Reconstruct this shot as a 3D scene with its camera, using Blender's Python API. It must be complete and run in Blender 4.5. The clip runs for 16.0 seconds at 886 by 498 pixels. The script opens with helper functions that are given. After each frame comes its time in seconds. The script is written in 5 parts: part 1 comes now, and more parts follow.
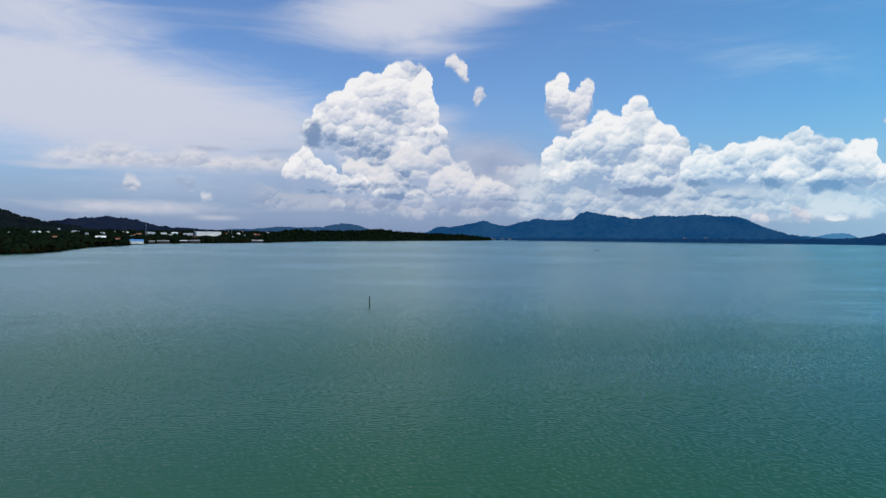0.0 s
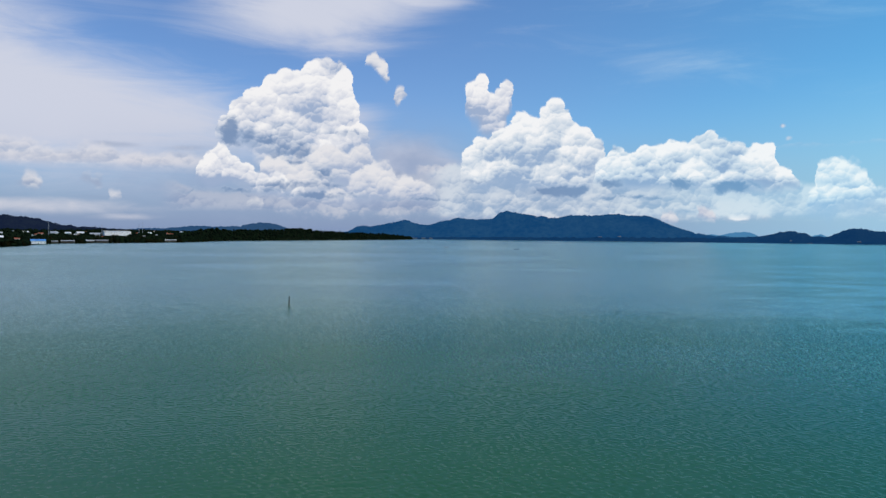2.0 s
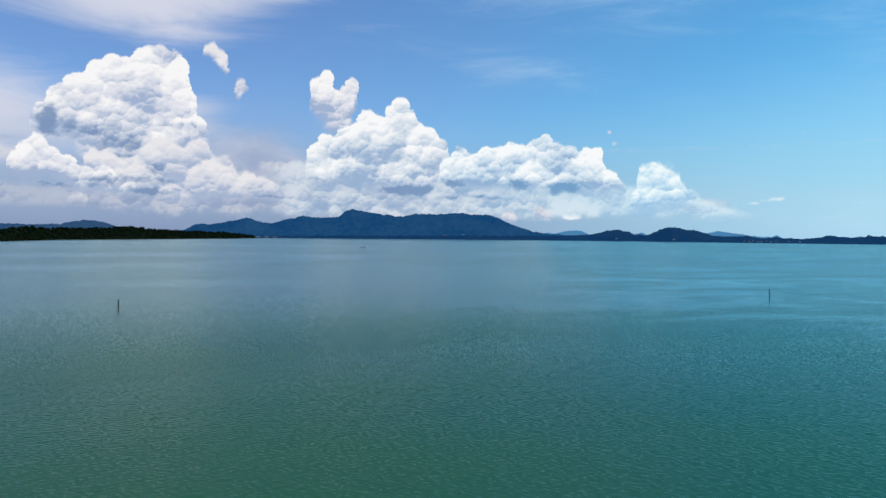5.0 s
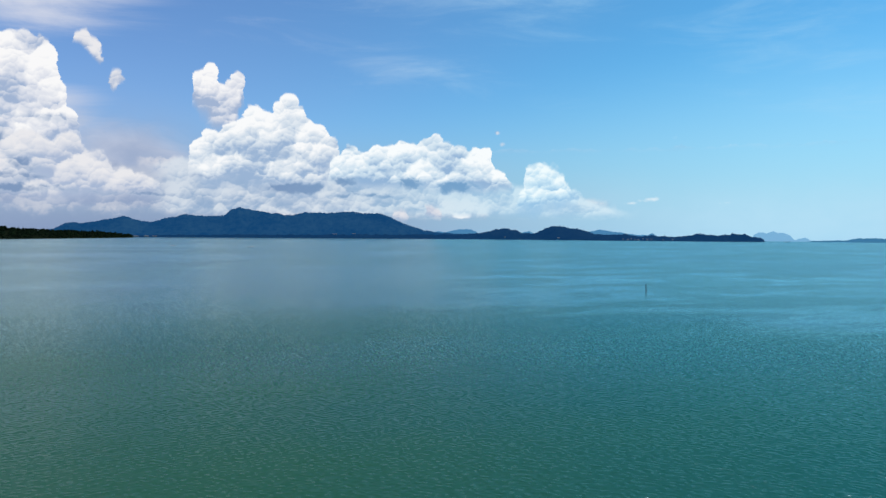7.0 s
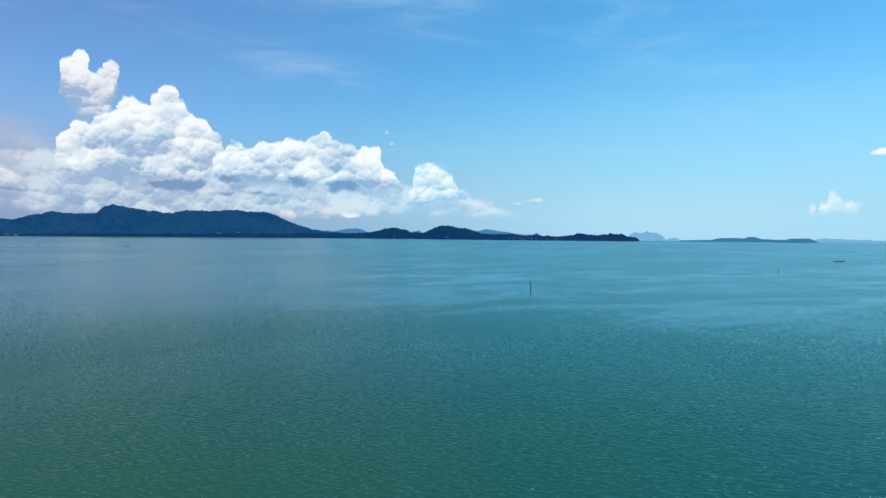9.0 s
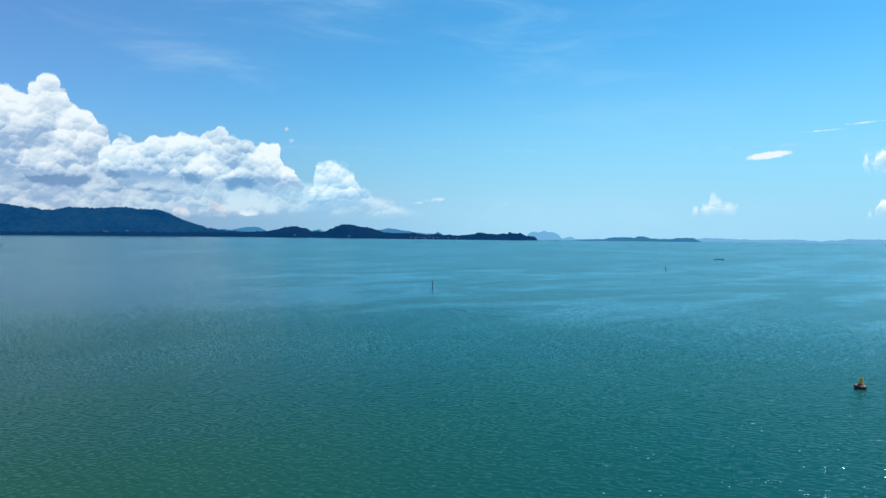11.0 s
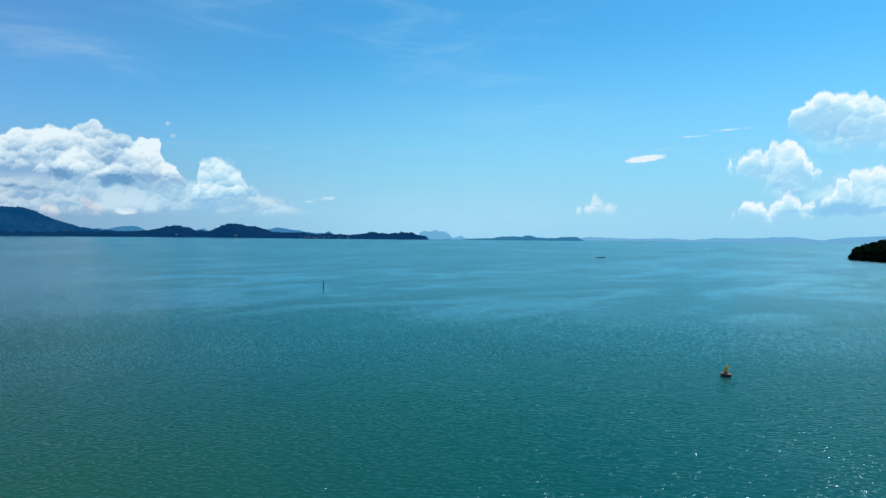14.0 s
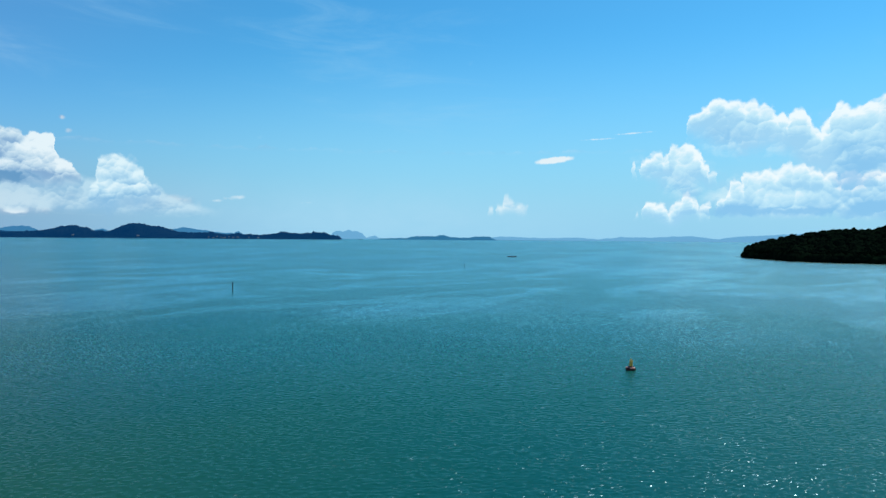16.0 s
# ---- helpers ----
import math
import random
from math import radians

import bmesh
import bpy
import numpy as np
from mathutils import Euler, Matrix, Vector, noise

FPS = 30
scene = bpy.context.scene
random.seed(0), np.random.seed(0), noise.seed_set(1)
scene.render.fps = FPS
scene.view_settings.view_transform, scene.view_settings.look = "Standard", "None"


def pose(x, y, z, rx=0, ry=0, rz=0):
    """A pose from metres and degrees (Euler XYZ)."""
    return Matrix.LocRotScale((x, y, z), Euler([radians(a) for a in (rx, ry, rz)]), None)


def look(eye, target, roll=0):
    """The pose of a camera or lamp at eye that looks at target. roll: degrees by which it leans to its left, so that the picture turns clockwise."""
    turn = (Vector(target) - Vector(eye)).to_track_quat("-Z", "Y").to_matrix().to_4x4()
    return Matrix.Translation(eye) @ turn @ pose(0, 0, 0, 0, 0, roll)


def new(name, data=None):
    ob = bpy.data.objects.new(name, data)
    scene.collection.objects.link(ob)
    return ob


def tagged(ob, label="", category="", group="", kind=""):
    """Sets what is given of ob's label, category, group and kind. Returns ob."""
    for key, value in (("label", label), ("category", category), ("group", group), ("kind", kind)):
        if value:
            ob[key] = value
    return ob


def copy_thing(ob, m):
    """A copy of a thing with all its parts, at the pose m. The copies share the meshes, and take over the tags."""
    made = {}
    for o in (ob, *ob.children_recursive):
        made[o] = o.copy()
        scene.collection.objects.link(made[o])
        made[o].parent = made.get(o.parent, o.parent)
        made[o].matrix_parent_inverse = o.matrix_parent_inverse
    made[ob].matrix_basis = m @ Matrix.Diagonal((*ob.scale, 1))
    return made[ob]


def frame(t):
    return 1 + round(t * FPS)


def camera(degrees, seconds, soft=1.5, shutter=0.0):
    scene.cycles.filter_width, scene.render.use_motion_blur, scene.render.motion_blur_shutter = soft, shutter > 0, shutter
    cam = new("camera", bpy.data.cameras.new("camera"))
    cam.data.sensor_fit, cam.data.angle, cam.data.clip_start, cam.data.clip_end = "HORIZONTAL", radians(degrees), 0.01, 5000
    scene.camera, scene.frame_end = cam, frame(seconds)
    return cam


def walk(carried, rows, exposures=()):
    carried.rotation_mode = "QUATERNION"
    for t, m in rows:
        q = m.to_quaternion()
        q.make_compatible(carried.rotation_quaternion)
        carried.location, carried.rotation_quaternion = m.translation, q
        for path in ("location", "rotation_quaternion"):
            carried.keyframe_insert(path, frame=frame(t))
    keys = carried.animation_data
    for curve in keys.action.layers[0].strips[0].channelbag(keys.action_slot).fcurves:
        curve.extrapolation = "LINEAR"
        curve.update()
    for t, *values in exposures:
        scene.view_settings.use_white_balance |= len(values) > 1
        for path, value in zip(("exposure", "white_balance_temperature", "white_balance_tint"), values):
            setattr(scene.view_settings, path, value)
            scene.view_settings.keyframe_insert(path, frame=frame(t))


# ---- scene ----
EYE = 24.0  # height of the flying camera over the water
cam = camera(64.19, 16.0)
# seconds, bearing to the right of the first view, pitch, roll
ROWS = [
    (0.0, 0.00, -1.09, -0.66),
    (0.5, 1.55, -1.10, -0.66),
    (1.0, 3.09, -1.11, -0.62),
    (1.5, 4.74, -1.10, -0.66),
    (2.0, 6.38, -1.09, -0.58),
    (2.5, 8.06, -1.09, -0.54),
    (3.0, 9.86, -1.08, -0.54),
    (3.5, 12.08, -1.08, -0.53),
    (4.0, 14.21, -1.08, -0.51),
    (4.5, 16.50, -1.09, -0.52),
    (5.0, 18.80, -1.10, -0.53),
    (7.5, 29.85, -1.12, -0.45),
    (8.0, 32.15, -1.10, -0.52),
    (8.5, 34.35, -1.11, -0.49),
    (9.0, 36.54, -1.12, -0.51),
    (11.5, 46.36, -1.11, -0.60),
    (12.0, 48.10, -1.09, -0.55),
    (12.5, 49.26, -1.09, -0.51),
    (13.0, 50.28, -1.11, -0.54),
    (13.5, 51.35, -1.12, -0.50),
    (14.0, 53.26, -1.09, -0.56),
    (14.5, 55.11, -1.08, -0.49),
    (15.0, 56.85, -1.07, -0.51),
    (15.5, 58.58, -1.06, -0.50),
    (16.0, 60.25, -1.05, -0.46),
]
walk(cam, [(t, pose(0, 0, EYE, 90 + pitch, roll, -turn)) for t, turn, pitch, roll in ROWS],
     exposures=[(0.0, -0.02, 6600, 11), (5.0, 0.06, 6650, 11), (9.0, 0.10, 6450, 8), (12.0, 0.03, 6050, 4), (16.0, -0.05, 6050, 3)])

# ---- sun and sky ----
SUN_BEARING, SUN_HEIGHT = 109.0, 55.0


def spot(bearing, r, z=0.0):
    """The place at a bearing (degrees to the right of the first view) and a distance over the water."""
    a = radians(bearing)
    return Vector((r * math.sin(a), r * math.cos(a), z))


sun = new("sun", bpy.data.lights.new("sun", "SUN"))
sun.data.energy, sun.data.angle, sun.data.color = 3.6, radians(0.53), (1.0, 0.95, 0.88)
sun.matrix_world = look(spot(SUN_BEARING, 100 * math.cos(radians(SUN_HEIGHT)), 100 * math.sin(radians(SUN_HEIGHT))), (0, 0, 0))


class Nodes:
    """Short hands to chain nodes in one tree."""

    def __init__(self, tree):
        self.tree = tree
        self.tree.nodes.clear()

    def put(self, kind, **settings):
        n = self.tree.nodes.new(kind)
        for key, value in settings.items():
            setattr(n, key, value)
        return n

    def wire(self, value, socket):
        if isinstance(value, bpy.types.NodeSocket):
            self.tree.links.new(value, socket)
        elif value is not None:
            socket.default_value = value

    def math(self, op, a, b=None, c=None):
        n = self.put("ShaderNodeMath", operation=op)
        for s, v in zip(n.inputs, (a, b, c)):
            self.wire(v, s)
        return n.outputs[0]

    def ramp(self, v, lo, hi, out_lo=0.0, out_hi=1.0, kind="SMOOTHSTEP"):
        n = self.put("ShaderNodeMapRange", interpolation_type=kind)
        for i, x in enumerate((v, lo, hi, out_lo, out_hi)):
            self.wire(x, n.inputs[i])
        return n.outputs[0]

    def mix(self, f, a, b, blend="MIX"):
        n = self.put("ShaderNodeMix", data_type="RGBA", blend_type=blend)
        for s, v in ((n.inputs[0], f), (n.inputs[6], a), (n.inputs[7], b)):
            self.wire(v, s)
        return n.outputs[2]

    def join(self, x, y, z=0.0):
        n = self.put("ShaderNodeCombineXYZ")
        for s, v in zip(n.inputs, (x, y, z)):
            self.wire(v, s)
        return n.outputs[0]

    def noise(self, vec, scale, detail=4.0, rough=0.55, warp=0.0):
        n = self.put("ShaderNodeTexNoise")
        for s, v in (("Vector", vec), ("Scale", scale), ("Detail", detail), ("Roughness", rough), ("Distortion", warp)):
            self.wire(v, n.inputs[s])
        return n.outputs["Fac"]

    def scaled(self, vec, x, y, z, turn=0.0):
        n = self.put("ShaderNodeMapping")
        self.wire(vec, n.inputs["Vector"])
        n.inputs["Rotation"].default_value = (0, 0, radians(turn))
        n.inputs["Scale"].default_value = (x, y, z)
        return n.outputs[0]


SKY_POWER = 0.094
world = bpy.data.worlds.new("sky")
scene.world = world
world.use_nodes = True
w = Nodes(world.node_tree)
sky = w.put("ShaderNodeTexSky", sky_type="NISHITA", sun_disc=False, sun_elevation=radians(SUN_HEIGHT), sun_rotation=radians(SUN_BEARING),
            air_density=1.0, dust_density=0.3, ozone_density=3.0)
ways = w.put("ShaderNodeTexCoord").outputs["Generated"]
parts_xyz = w.put("ShaderNodeSeparateXYZ")
w.wire(ways, parts_xyz.inputs[0])
bearing = w.math("MULTIPLY", w.math("ARCTAN2", parts_xyz.outputs[0], parts_xyz.outputs[1]), 57.2958)
height = w.math("MULTIPLY", w.math("ARCSINE", parts_xyz.outputs[2]), 57.2958)


def veil(a, e, wide, tall, turn, power, stirred=False):
    """How thick a soft patch of high cloud lies at each way."""
    c, s = math.cos(radians(turn)), math.sin(radians(turn))
    da, de = w.math("SUBTRACT", stir_a if stirred else bearing, a), w.math("SUBTRACT", stir_e if stirred else height, e)
    u = w.math("ADD", w.math("MULTIPLY", da, c / wide), w.math("MULTIPLY", de, s / wide))
    v = w.math("ADD", w.math("MULTIPLY", da, -s / tall), w.math("MULTIPLY", de, c / tall))
    d = w.math("ADD", w.math("MULTIPLY", u, u), w.math("MULTIPLY", v, v))
    return w.math("MULTIPLY", w.math("EXPONENT", w.math("MULTIPLY", d, -1.0)), power)


def thickest(patches):
    best = patches[0]
    for p in patches[1:]:
        best = w.math("MAXIMUM", best, p)
    return best


flat = w.join(bearing, height)
streaks = w.noise(w.scaled(flat, 0.075, 0.42, 1.0, 12), 1.0, 8.0, 0.64, 0.7)
fluff = w.noise(w.scaled(flat, 0.34, 0.55, 1.0), 1.0, 7.0, 0.58, 0.3)
fine = w.noise(flat, 1.3, 8.0, 0.62, 0.2)
# the ways are stirred a little, so that no billow is quite round
stir_a = w.math("ADD", bearing, w.math("MULTIPLY", w.math("SUBTRACT", w.noise(flat, 0.8, 5.0, 0.6), 0.5), 1.1))
stir_e = w.math("ADD", height, w.math("MULTIPLY", w.math("SUBTRACT", w.noise(w.scaled(flat, 1, 1, 1, 90), 0.9, 5.0, 0.6), 0.5), 0.9))


def billows(p, sizes):
    """Heaped cloud heads: how far each way lies up its own head towards the light, and how high the head stands there."""
    up, tall = None, None
    for scale, part_of, blend in sizes:
        n = w.put("ShaderNodeTexVoronoi", feature="SMOOTH_F1", voronoi_dimensions="2D")
        w.wire(p, n.inputs["Vector"])
        n.inputs["Scale"].default_value, n.inputs["Smoothness"].default_value = scale, blend
        off = w.put("ShaderNodeVectorMath", operation="SUBTRACT")
        w.wire(p, off.inputs[0])
        w.wire(n.outputs["Position"], off.inputs[1])
        rise = w.put("ShaderNodeVectorMath", operation="DOT_PRODUCT")
        w.wire(off.outputs[0], rise.inputs[0])
        rise.inputs[1].default_value = (-0.25 * scale * part_of, 0.97 * scale * part_of, 0.0)
        low = w.math("MULTIPLY", n.outputs["Distance"], -part_of)
        up = rise.outputs["Value"] if up is None else w.math("ADD", up, rise.outputs["Value"])
        tall = low if tall is None else w.math("ADD", tall, low)
    return up, w.math("ADD", tall, 0.5)


facing, heads = billows(w.join(stir_a, stir_e), ((0.32, 0.44, 0.25), (0.82, 0.33, 0.28), (2.1, 0.20, 0.35)))
hollows = w.noise(w.scaled(flat, 1.0, 1.35, 1.0, 20), 0.30, 4.0, 0.55, 0.6)
ragged = w.math("ADD", w.math("MULTIPLY", heads, 1.5), w.math("MULTIPLY", w.math("SUBTRACT", fine, 0.5), 0.7))


def outline(lobes, side):
    """The upper (1) or lower (-1) edge of a cloud of round lobes (bearing, rise, radius) along the bearing."""
    a0, a1 = min(a - r for a, e, r in lobes) - 0.25, max(a + r for a, e, r in lobes) + 0.25
    node = w.put("ShaderNodeFloatCurve")
    curve = node.mapping.curves[0]
    middle = sum(e for a, e, r in lobes) / len(lobes)
    count = min(120, int((a1 - a0) / 0.12))
    line = []
    for i in range(count + 1):
        x = a0 + (a1 - a0) * i / count
        edge = [e + side * math.sqrt(r * r - (x - a) ** 2) for a, e, r in lobes if abs(x - a) < r]
        line.append((max(edge) if side > 0 else min(edge)) if edge else middle - (3 if side > 0 else 0))
    for i in range(count + 1):
        near = line[max(0, i - count // 13):i + count // 13 + 1]
        y = line[i] if side > 0 else sum(near) / len(near)
        if i in (0, count):
            curve.points[0 if i == 0 else 1].location = (i / count, y / 20)
        else:
            curve.points.new(i / count, y / 20)
    for p in curve.points:
        p.handle_type = "VECTOR"
    node.mapping.update()
    w.wire(w.ramp(stir_a, a0, a1, 0.0, 1.0, "LINEAR"), node.inputs["Value"])
    return w.math("MULTIPLY", node.outputs[0], 20.0)


def heap(under, lobes, bright, body, shade, rough=0.55, soft=0.22, foot=0.8, deep=2.5, rim=False):
    """Lays one heaped cloud over the colour under it: its edge is torn by the billows, its foot melts into the air."""
    inside = w.math("SUBTRACT", outline(lobes, 1), height)
    edge = w.math("ADD", inside, w.math("MULTIPLY", w.math("SUBTRACT", ragged, 0.05), rough))
    above = w.math("ADD", w.math("SUBTRACT", height, outline(lobes, -1)), w.math("MULTIPLY", w.math("SUBTRACT", fluff, 0.5), foot * 0.45))
    above = w.math("ADD", above, foot * 0.55)
    cover = w.math("MULTIPLY", w.ramp(edge, 0.0, soft), w.ramp(above, -0.35 * foot, foot * 0.9))
    cover = w.math("MULTIPLY", cover, w.ramp(inside, -0.9, -0.35))
    lit = w.math("ADD", w.math("MULTIPLY", facing, 1.35), w.math("MULTIPLY", w.math("SUBTRACT", fine, 0.5), 0.3))
    lit = w.math("ADD", lit, w.ramp(edge, 0.0, deep, 0.80, 0.34, "LINEAR"))
    lit = w.math("ADD", lit, w.math("MULTIPLY", w.math("SUBTRACT", hollows, 0.5), 1.5))
    lit = w.math("ADD", lit, w.ramp(above, 0.2 * foot, foot * 1.7, -0.5, 0.0))
    if rim:
        lit = w.math("ADD", w.math("MULTIPLY", lit, 0.62), w.ramp(edge, 0.0, 1.5, 0.66, -0.05))
    tone = w.mix(w.ramp(lit, -0.1, 0.5), (*shade, 1), (*body, 1))
    tone = w.mix(w.ramp(lit, 0.35, 1.0), tone, (*bright, 1))
    return w.mix(cover, under, tone)


# high thin cloud: the broad sheet in the west, the band overhead, faint wisps to the east
# the last patch lies above the view, added to whiten the western water's reflection
high = thickest([veil(-27, 9.5, 21, 4.6, -8, 1.3), veil(-32, 15.0, 12, 4.0, -14, 0.95), veil(-3, 17.3, 9.5, 2.6, 6, 1.15), veil(4, 18.6, 6, 1.6, 4, 1.0), veil(4.0, 5.6, 4.6, 2.2, -14, 1.2), veil(-1.0, 8.5, 3.5, 2.2, -10, 0.7),
                 veil(-2, 15.2, 5.5, 1.5, 6, 0.7), veil(36, 18.0, 15, 3.5, -6, 0.38), veil(52, 15.5, 12, 5.0, -20, 0.30), veil(24, 13.0, 14, 2.4, -8, 0.30), veil(60, 10.0, 16, 2.2, -6, 0.24), veil(20, 18.8, 9, 1.6, 0, 0.3), veil(-34, 30, 26, 10, -10, 1.0)])
high = w.ramp(w.math("ADD", high, w.math("MULTIPLY", w.math("SUBTRACT", streaks, 0.5), 1.05)), 0.12, 1.05)
# low soft banks and scraps
low = thickest([veil(0, 2.9, 12, 1.8, 0, 0.9), veil(15, 2.6, 13, 1.8, 0, 0.95), veil(28, 2.2, 9, 1.2, 0, 0.85), veil(6.5, 5.2, 3.2, 1.6, -10, 0.8),
                veil(38, 2.4, 4, 0.9, 0, 0.75),
                veil(31.9, 8.2, 0.3, 0.25, 0, 0.8), veil(32.3, 7.3, 0.4, 0.3, 0, 0.7)])
low_f = w.ramp(w.math("ADD", low, w.math("ADD", w.math("MULTIPLY", w.math("SUBTRACT", fluff, 0.5), 0.55), w.math("MULTIPLY", w.math("SUBTRACT", ragged, 0.1), 0.35))), 0.35, 0.95, 0.0, 0.85)
low_f = w.math("MULTIPLY", low_f, w.ramp(low, 0.1, 0.4))
low_lit = w.ramp(w.math("ADD", w.math("MULTIPLY", facing, 2.2), fine), 0.25, 0.95)
low_colour = w.mix(low_lit, (0.36, 0.45, 0.62, 1), w.mix(w.ramp(bearing, 30.0, 70.0), (0.74, 0.74, 0.78, 1), (0.84, 0.91, 0.95, 1)))
small = w.ramp(w.math("ADD", thickest([veil(72.6, 7.7, 2.0, 0.10, 2, 0.6), veil(75.3, 8.1, 1.7, 0.11, 3, 0.7), veil(69.15, 6.1, 1.5, 0.27, 6, 1.3), veil(29.1, 1.6, 0.8, 0.3, 0, 1.2), veil(43.9, 2.85, 1.3, 0.30, 6, 0.58), veil(42.3, 2.6, 1.2, 0.22, 3, 0.46), veil(49.0, 2.55, 1.1, 0.24, 0, 0.46)]), w.math("MULTIPLY", w.math("SUBTRACT", fine, 0.5), 0.9)), 0.35, 0.8)
haze = w.ramp(height, w.ramp(bearing, 10.0, 60.0, 9.0, 17.0), -1.5, 0.0, 1.0)
clear = w.mix(w.ramp(bearing, -4.0, 52.0), (SKY_POWER * 0.86, SKY_POWER * 1.10, SKY_POWER * 1.42, 1), (SKY_POWER * 0.50, SKY_POWER * 1.2, SKY_POWER * 1.42, 1))
scaled_sky = w.mix(1.0, sky.outputs[0], clear, "MULTIPLY")
colour = w.mix(haze, scaled_sky, w.mix(w.ramp(bearing, 0.0, 60.0), (0.20, 0.28, 0.48, 1), (0.36, 0.65, 0.86, 1)))
mist = thickest([veil(4.5, 5.0, 7, 3.6, -8, 0.9), veil(-8, 3.5, 14, 3.2, 0, 0.75), veil(16, 3.0, 16, 3.0, 0, 0.8), veil(-27, 3.6, 13, 3.0, 0, 0.3), veil(36, 2.4, 10, 2.0, 0, 0.5), veil(55, 1.4, 17, 2.2, 0, 0.6), veil(87, 3.2, 8, 2.8, 0, 0.4)])
colour = w.mix(high, colour, w.mix(w.ramp(bearing, 5.0, 40.0), (0.60, 0.645, 0.77, 1), (0.42, 0.68, 0.88, 1)))
colour = w.mix(w.math("MULTIPLY", mist, w.ramp(fluff, 0.2, 0.7, 0.6, 1.0)), colour, w.mix(w.ramp(bearing, 20.0, 50.0), (0.27, 0.36, 0.55, 1), (0.46, 0.72, 0.89, 1)))
colour = w.mix(low_f, colour, low_colour)
colour = w.mix(small, colour, (0.86, 0.90, 0.93, 1))

# soft streaks of layered cloud low in the west
stripes = w.noise(w.scaled(flat, 0.22, 0.9, 1.0, 4), 1.0, 6.0, 0.55, 0.5)
streak = thickest([veil(-22.5, 5.28, 5.33, 0.49, 3, 1.00), veil(-29.0, 4.64, 3.48, 0.33, 0, 0.80), veil(-16.3, 5.38, 2.87, 0.49, 0, 0.85), veil(-23.5, 1.84, 7.79, 0.66, 0, 0.85), veil(-18.0, 1.20, 2.87, 0.37, 0, 0.60), veil(-23.8, 3.59, 0.98, 0.74, 0, 0.50)])
streak = w.ramp(w.math("ADD", streak, w.math("MULTIPLY", w.math("SUBTRACT", stripes, 0.5), 0.8)), 0.2, 1.0, 0.0, 0.8)
colour = w.mix(streak, colour, w.mix(w.ramp(fluff, 0.3, 0.7), (0.53, 0.58, 0.70, 1), (0.71, 0.71, 0.77, 1)))
gloom = thickest([veil(-18.5, 6.45, 2.25, 0.29, 0, 0.80), veil(-13.7, 6.44, 2.46, 0.29, 4, 0.70), veil(-11.1, 3.11, 3.69, 0.41, 0, 0.60), veil(-20.0, 2.58, 2.05, 0.25, 0, 0.50), veil(-24.1, 3.37, 0.90, 0.37, 0, 0.70)])
gloom = w.ramp(w.math("ADD", gloom, w.math("MULTIPLY", w.math("SUBTRACT", stripes, 0.5), 0.8)), 0.2, 1.0, 0.0, 0.7)
colour = w.mix(gloom, colour, (0.31, 0.38, 0.53, 1))


def bank(under, tops, base, bright, shade, power=0.85, rough=0.5, soft=0.5, melt=0.6):
    """A long low bank of layered heaps: an uneven top along the bearing, a level base that melts into the air."""
    node = w.put("ShaderNodeFloatCurve")
    curve = node.mapping.curves[0]
    a0, a1 = tops[0][0], tops[-1][0]
    for i, (a, e) in enumerate(tops):
        if i in (0, len(tops) - 1):
            curve.points[0 if i == 0 else 1].location = ((a - a0) / (a1 - a0), e / 20)
        else:
            curve.points.new((a - a0) / (a1 - a0), e / 20)
    node.mapping.update()
    w.wire(w.ramp(stir_a, a0, a1, 0.0, 1.0, "LINEAR"), node.inputs["Value"])
    inside = w.math("SUBTRACT", w.math("MULTIPLY", node.outputs[0], 20.0), height)
    edge = w.math("ADD", inside, w.math("MULTIPLY", ragged, rough))
    cover = w.math("MULTIPLY", w.ramp(edge, 0.0, soft), w.ramp(w.math("ADD", height, w.math("MULTIPLY", stripes, 0.5)), base - melt * 0.3, base + melt))
    cover = w.math("MULTIPLY", cover, w.math("MULTIPLY", w.ramp(bearing, a0, a0 + 2.5, 0.0, power), w.ramp(bearing, a1 - 3.0, a1, 1.0, 0.0)))
    lit = w.math("ADD", w.math("MULTIPLY", facing, 1.0), w.math("ADD", w.math("MULTIPLY", fluff, 1.0), w.math("MULTIPLY", stripes, 0.7)))
    lit = w.math("ADD", lit, w.ramp(edge, 0.0, 1.2, 0.25, -0.1))
    east = w.ramp(bearing, 14.0, 36.0)
    return w.mix(cover, under, w.mix(w.ramp(lit, 0.35, 1.05), w.mix(east, (*shade, 1), (0.33, 0.55, 0.75, 1)), w.mix(east, (*bright, 1), (0.59, 0.77, 0.88, 1))))


WEST_TONES = ((0.88, 0.89, 0.91), (0.66, 0.70, 0.79), (0.33, 0.43, 0.62))
PEAK_TONES = ((0.88, 0.905, 0.93), (0.61, 0.70, 0.80), (0.30, 0.43, 0.63))
MID_TONES = ((0.87, 0.92, 0.95), (0.57, 0.71, 0.83), (0.27, 0.43, 0.65))
END_TONES = ((0.81, 0.92, 0.96), (0.53, 0.74, 0.88), (0.30, 0.53, 0.76))
SCRAP_TONES = ((0.84, 0.92, 0.95), (0.68, 0.83, 0.92), (0.52, 0.74, 0.89))
PALE_TONES = ((0.76, 0.77, 0.81), (0.62, 0.66, 0.75), (0.36, 0.45, 0.63))
EAST_TONES = ((0.95, 0.98, 0.99), (0.60, 0.83, 0.95), (0.40, 0.67, 0.89))
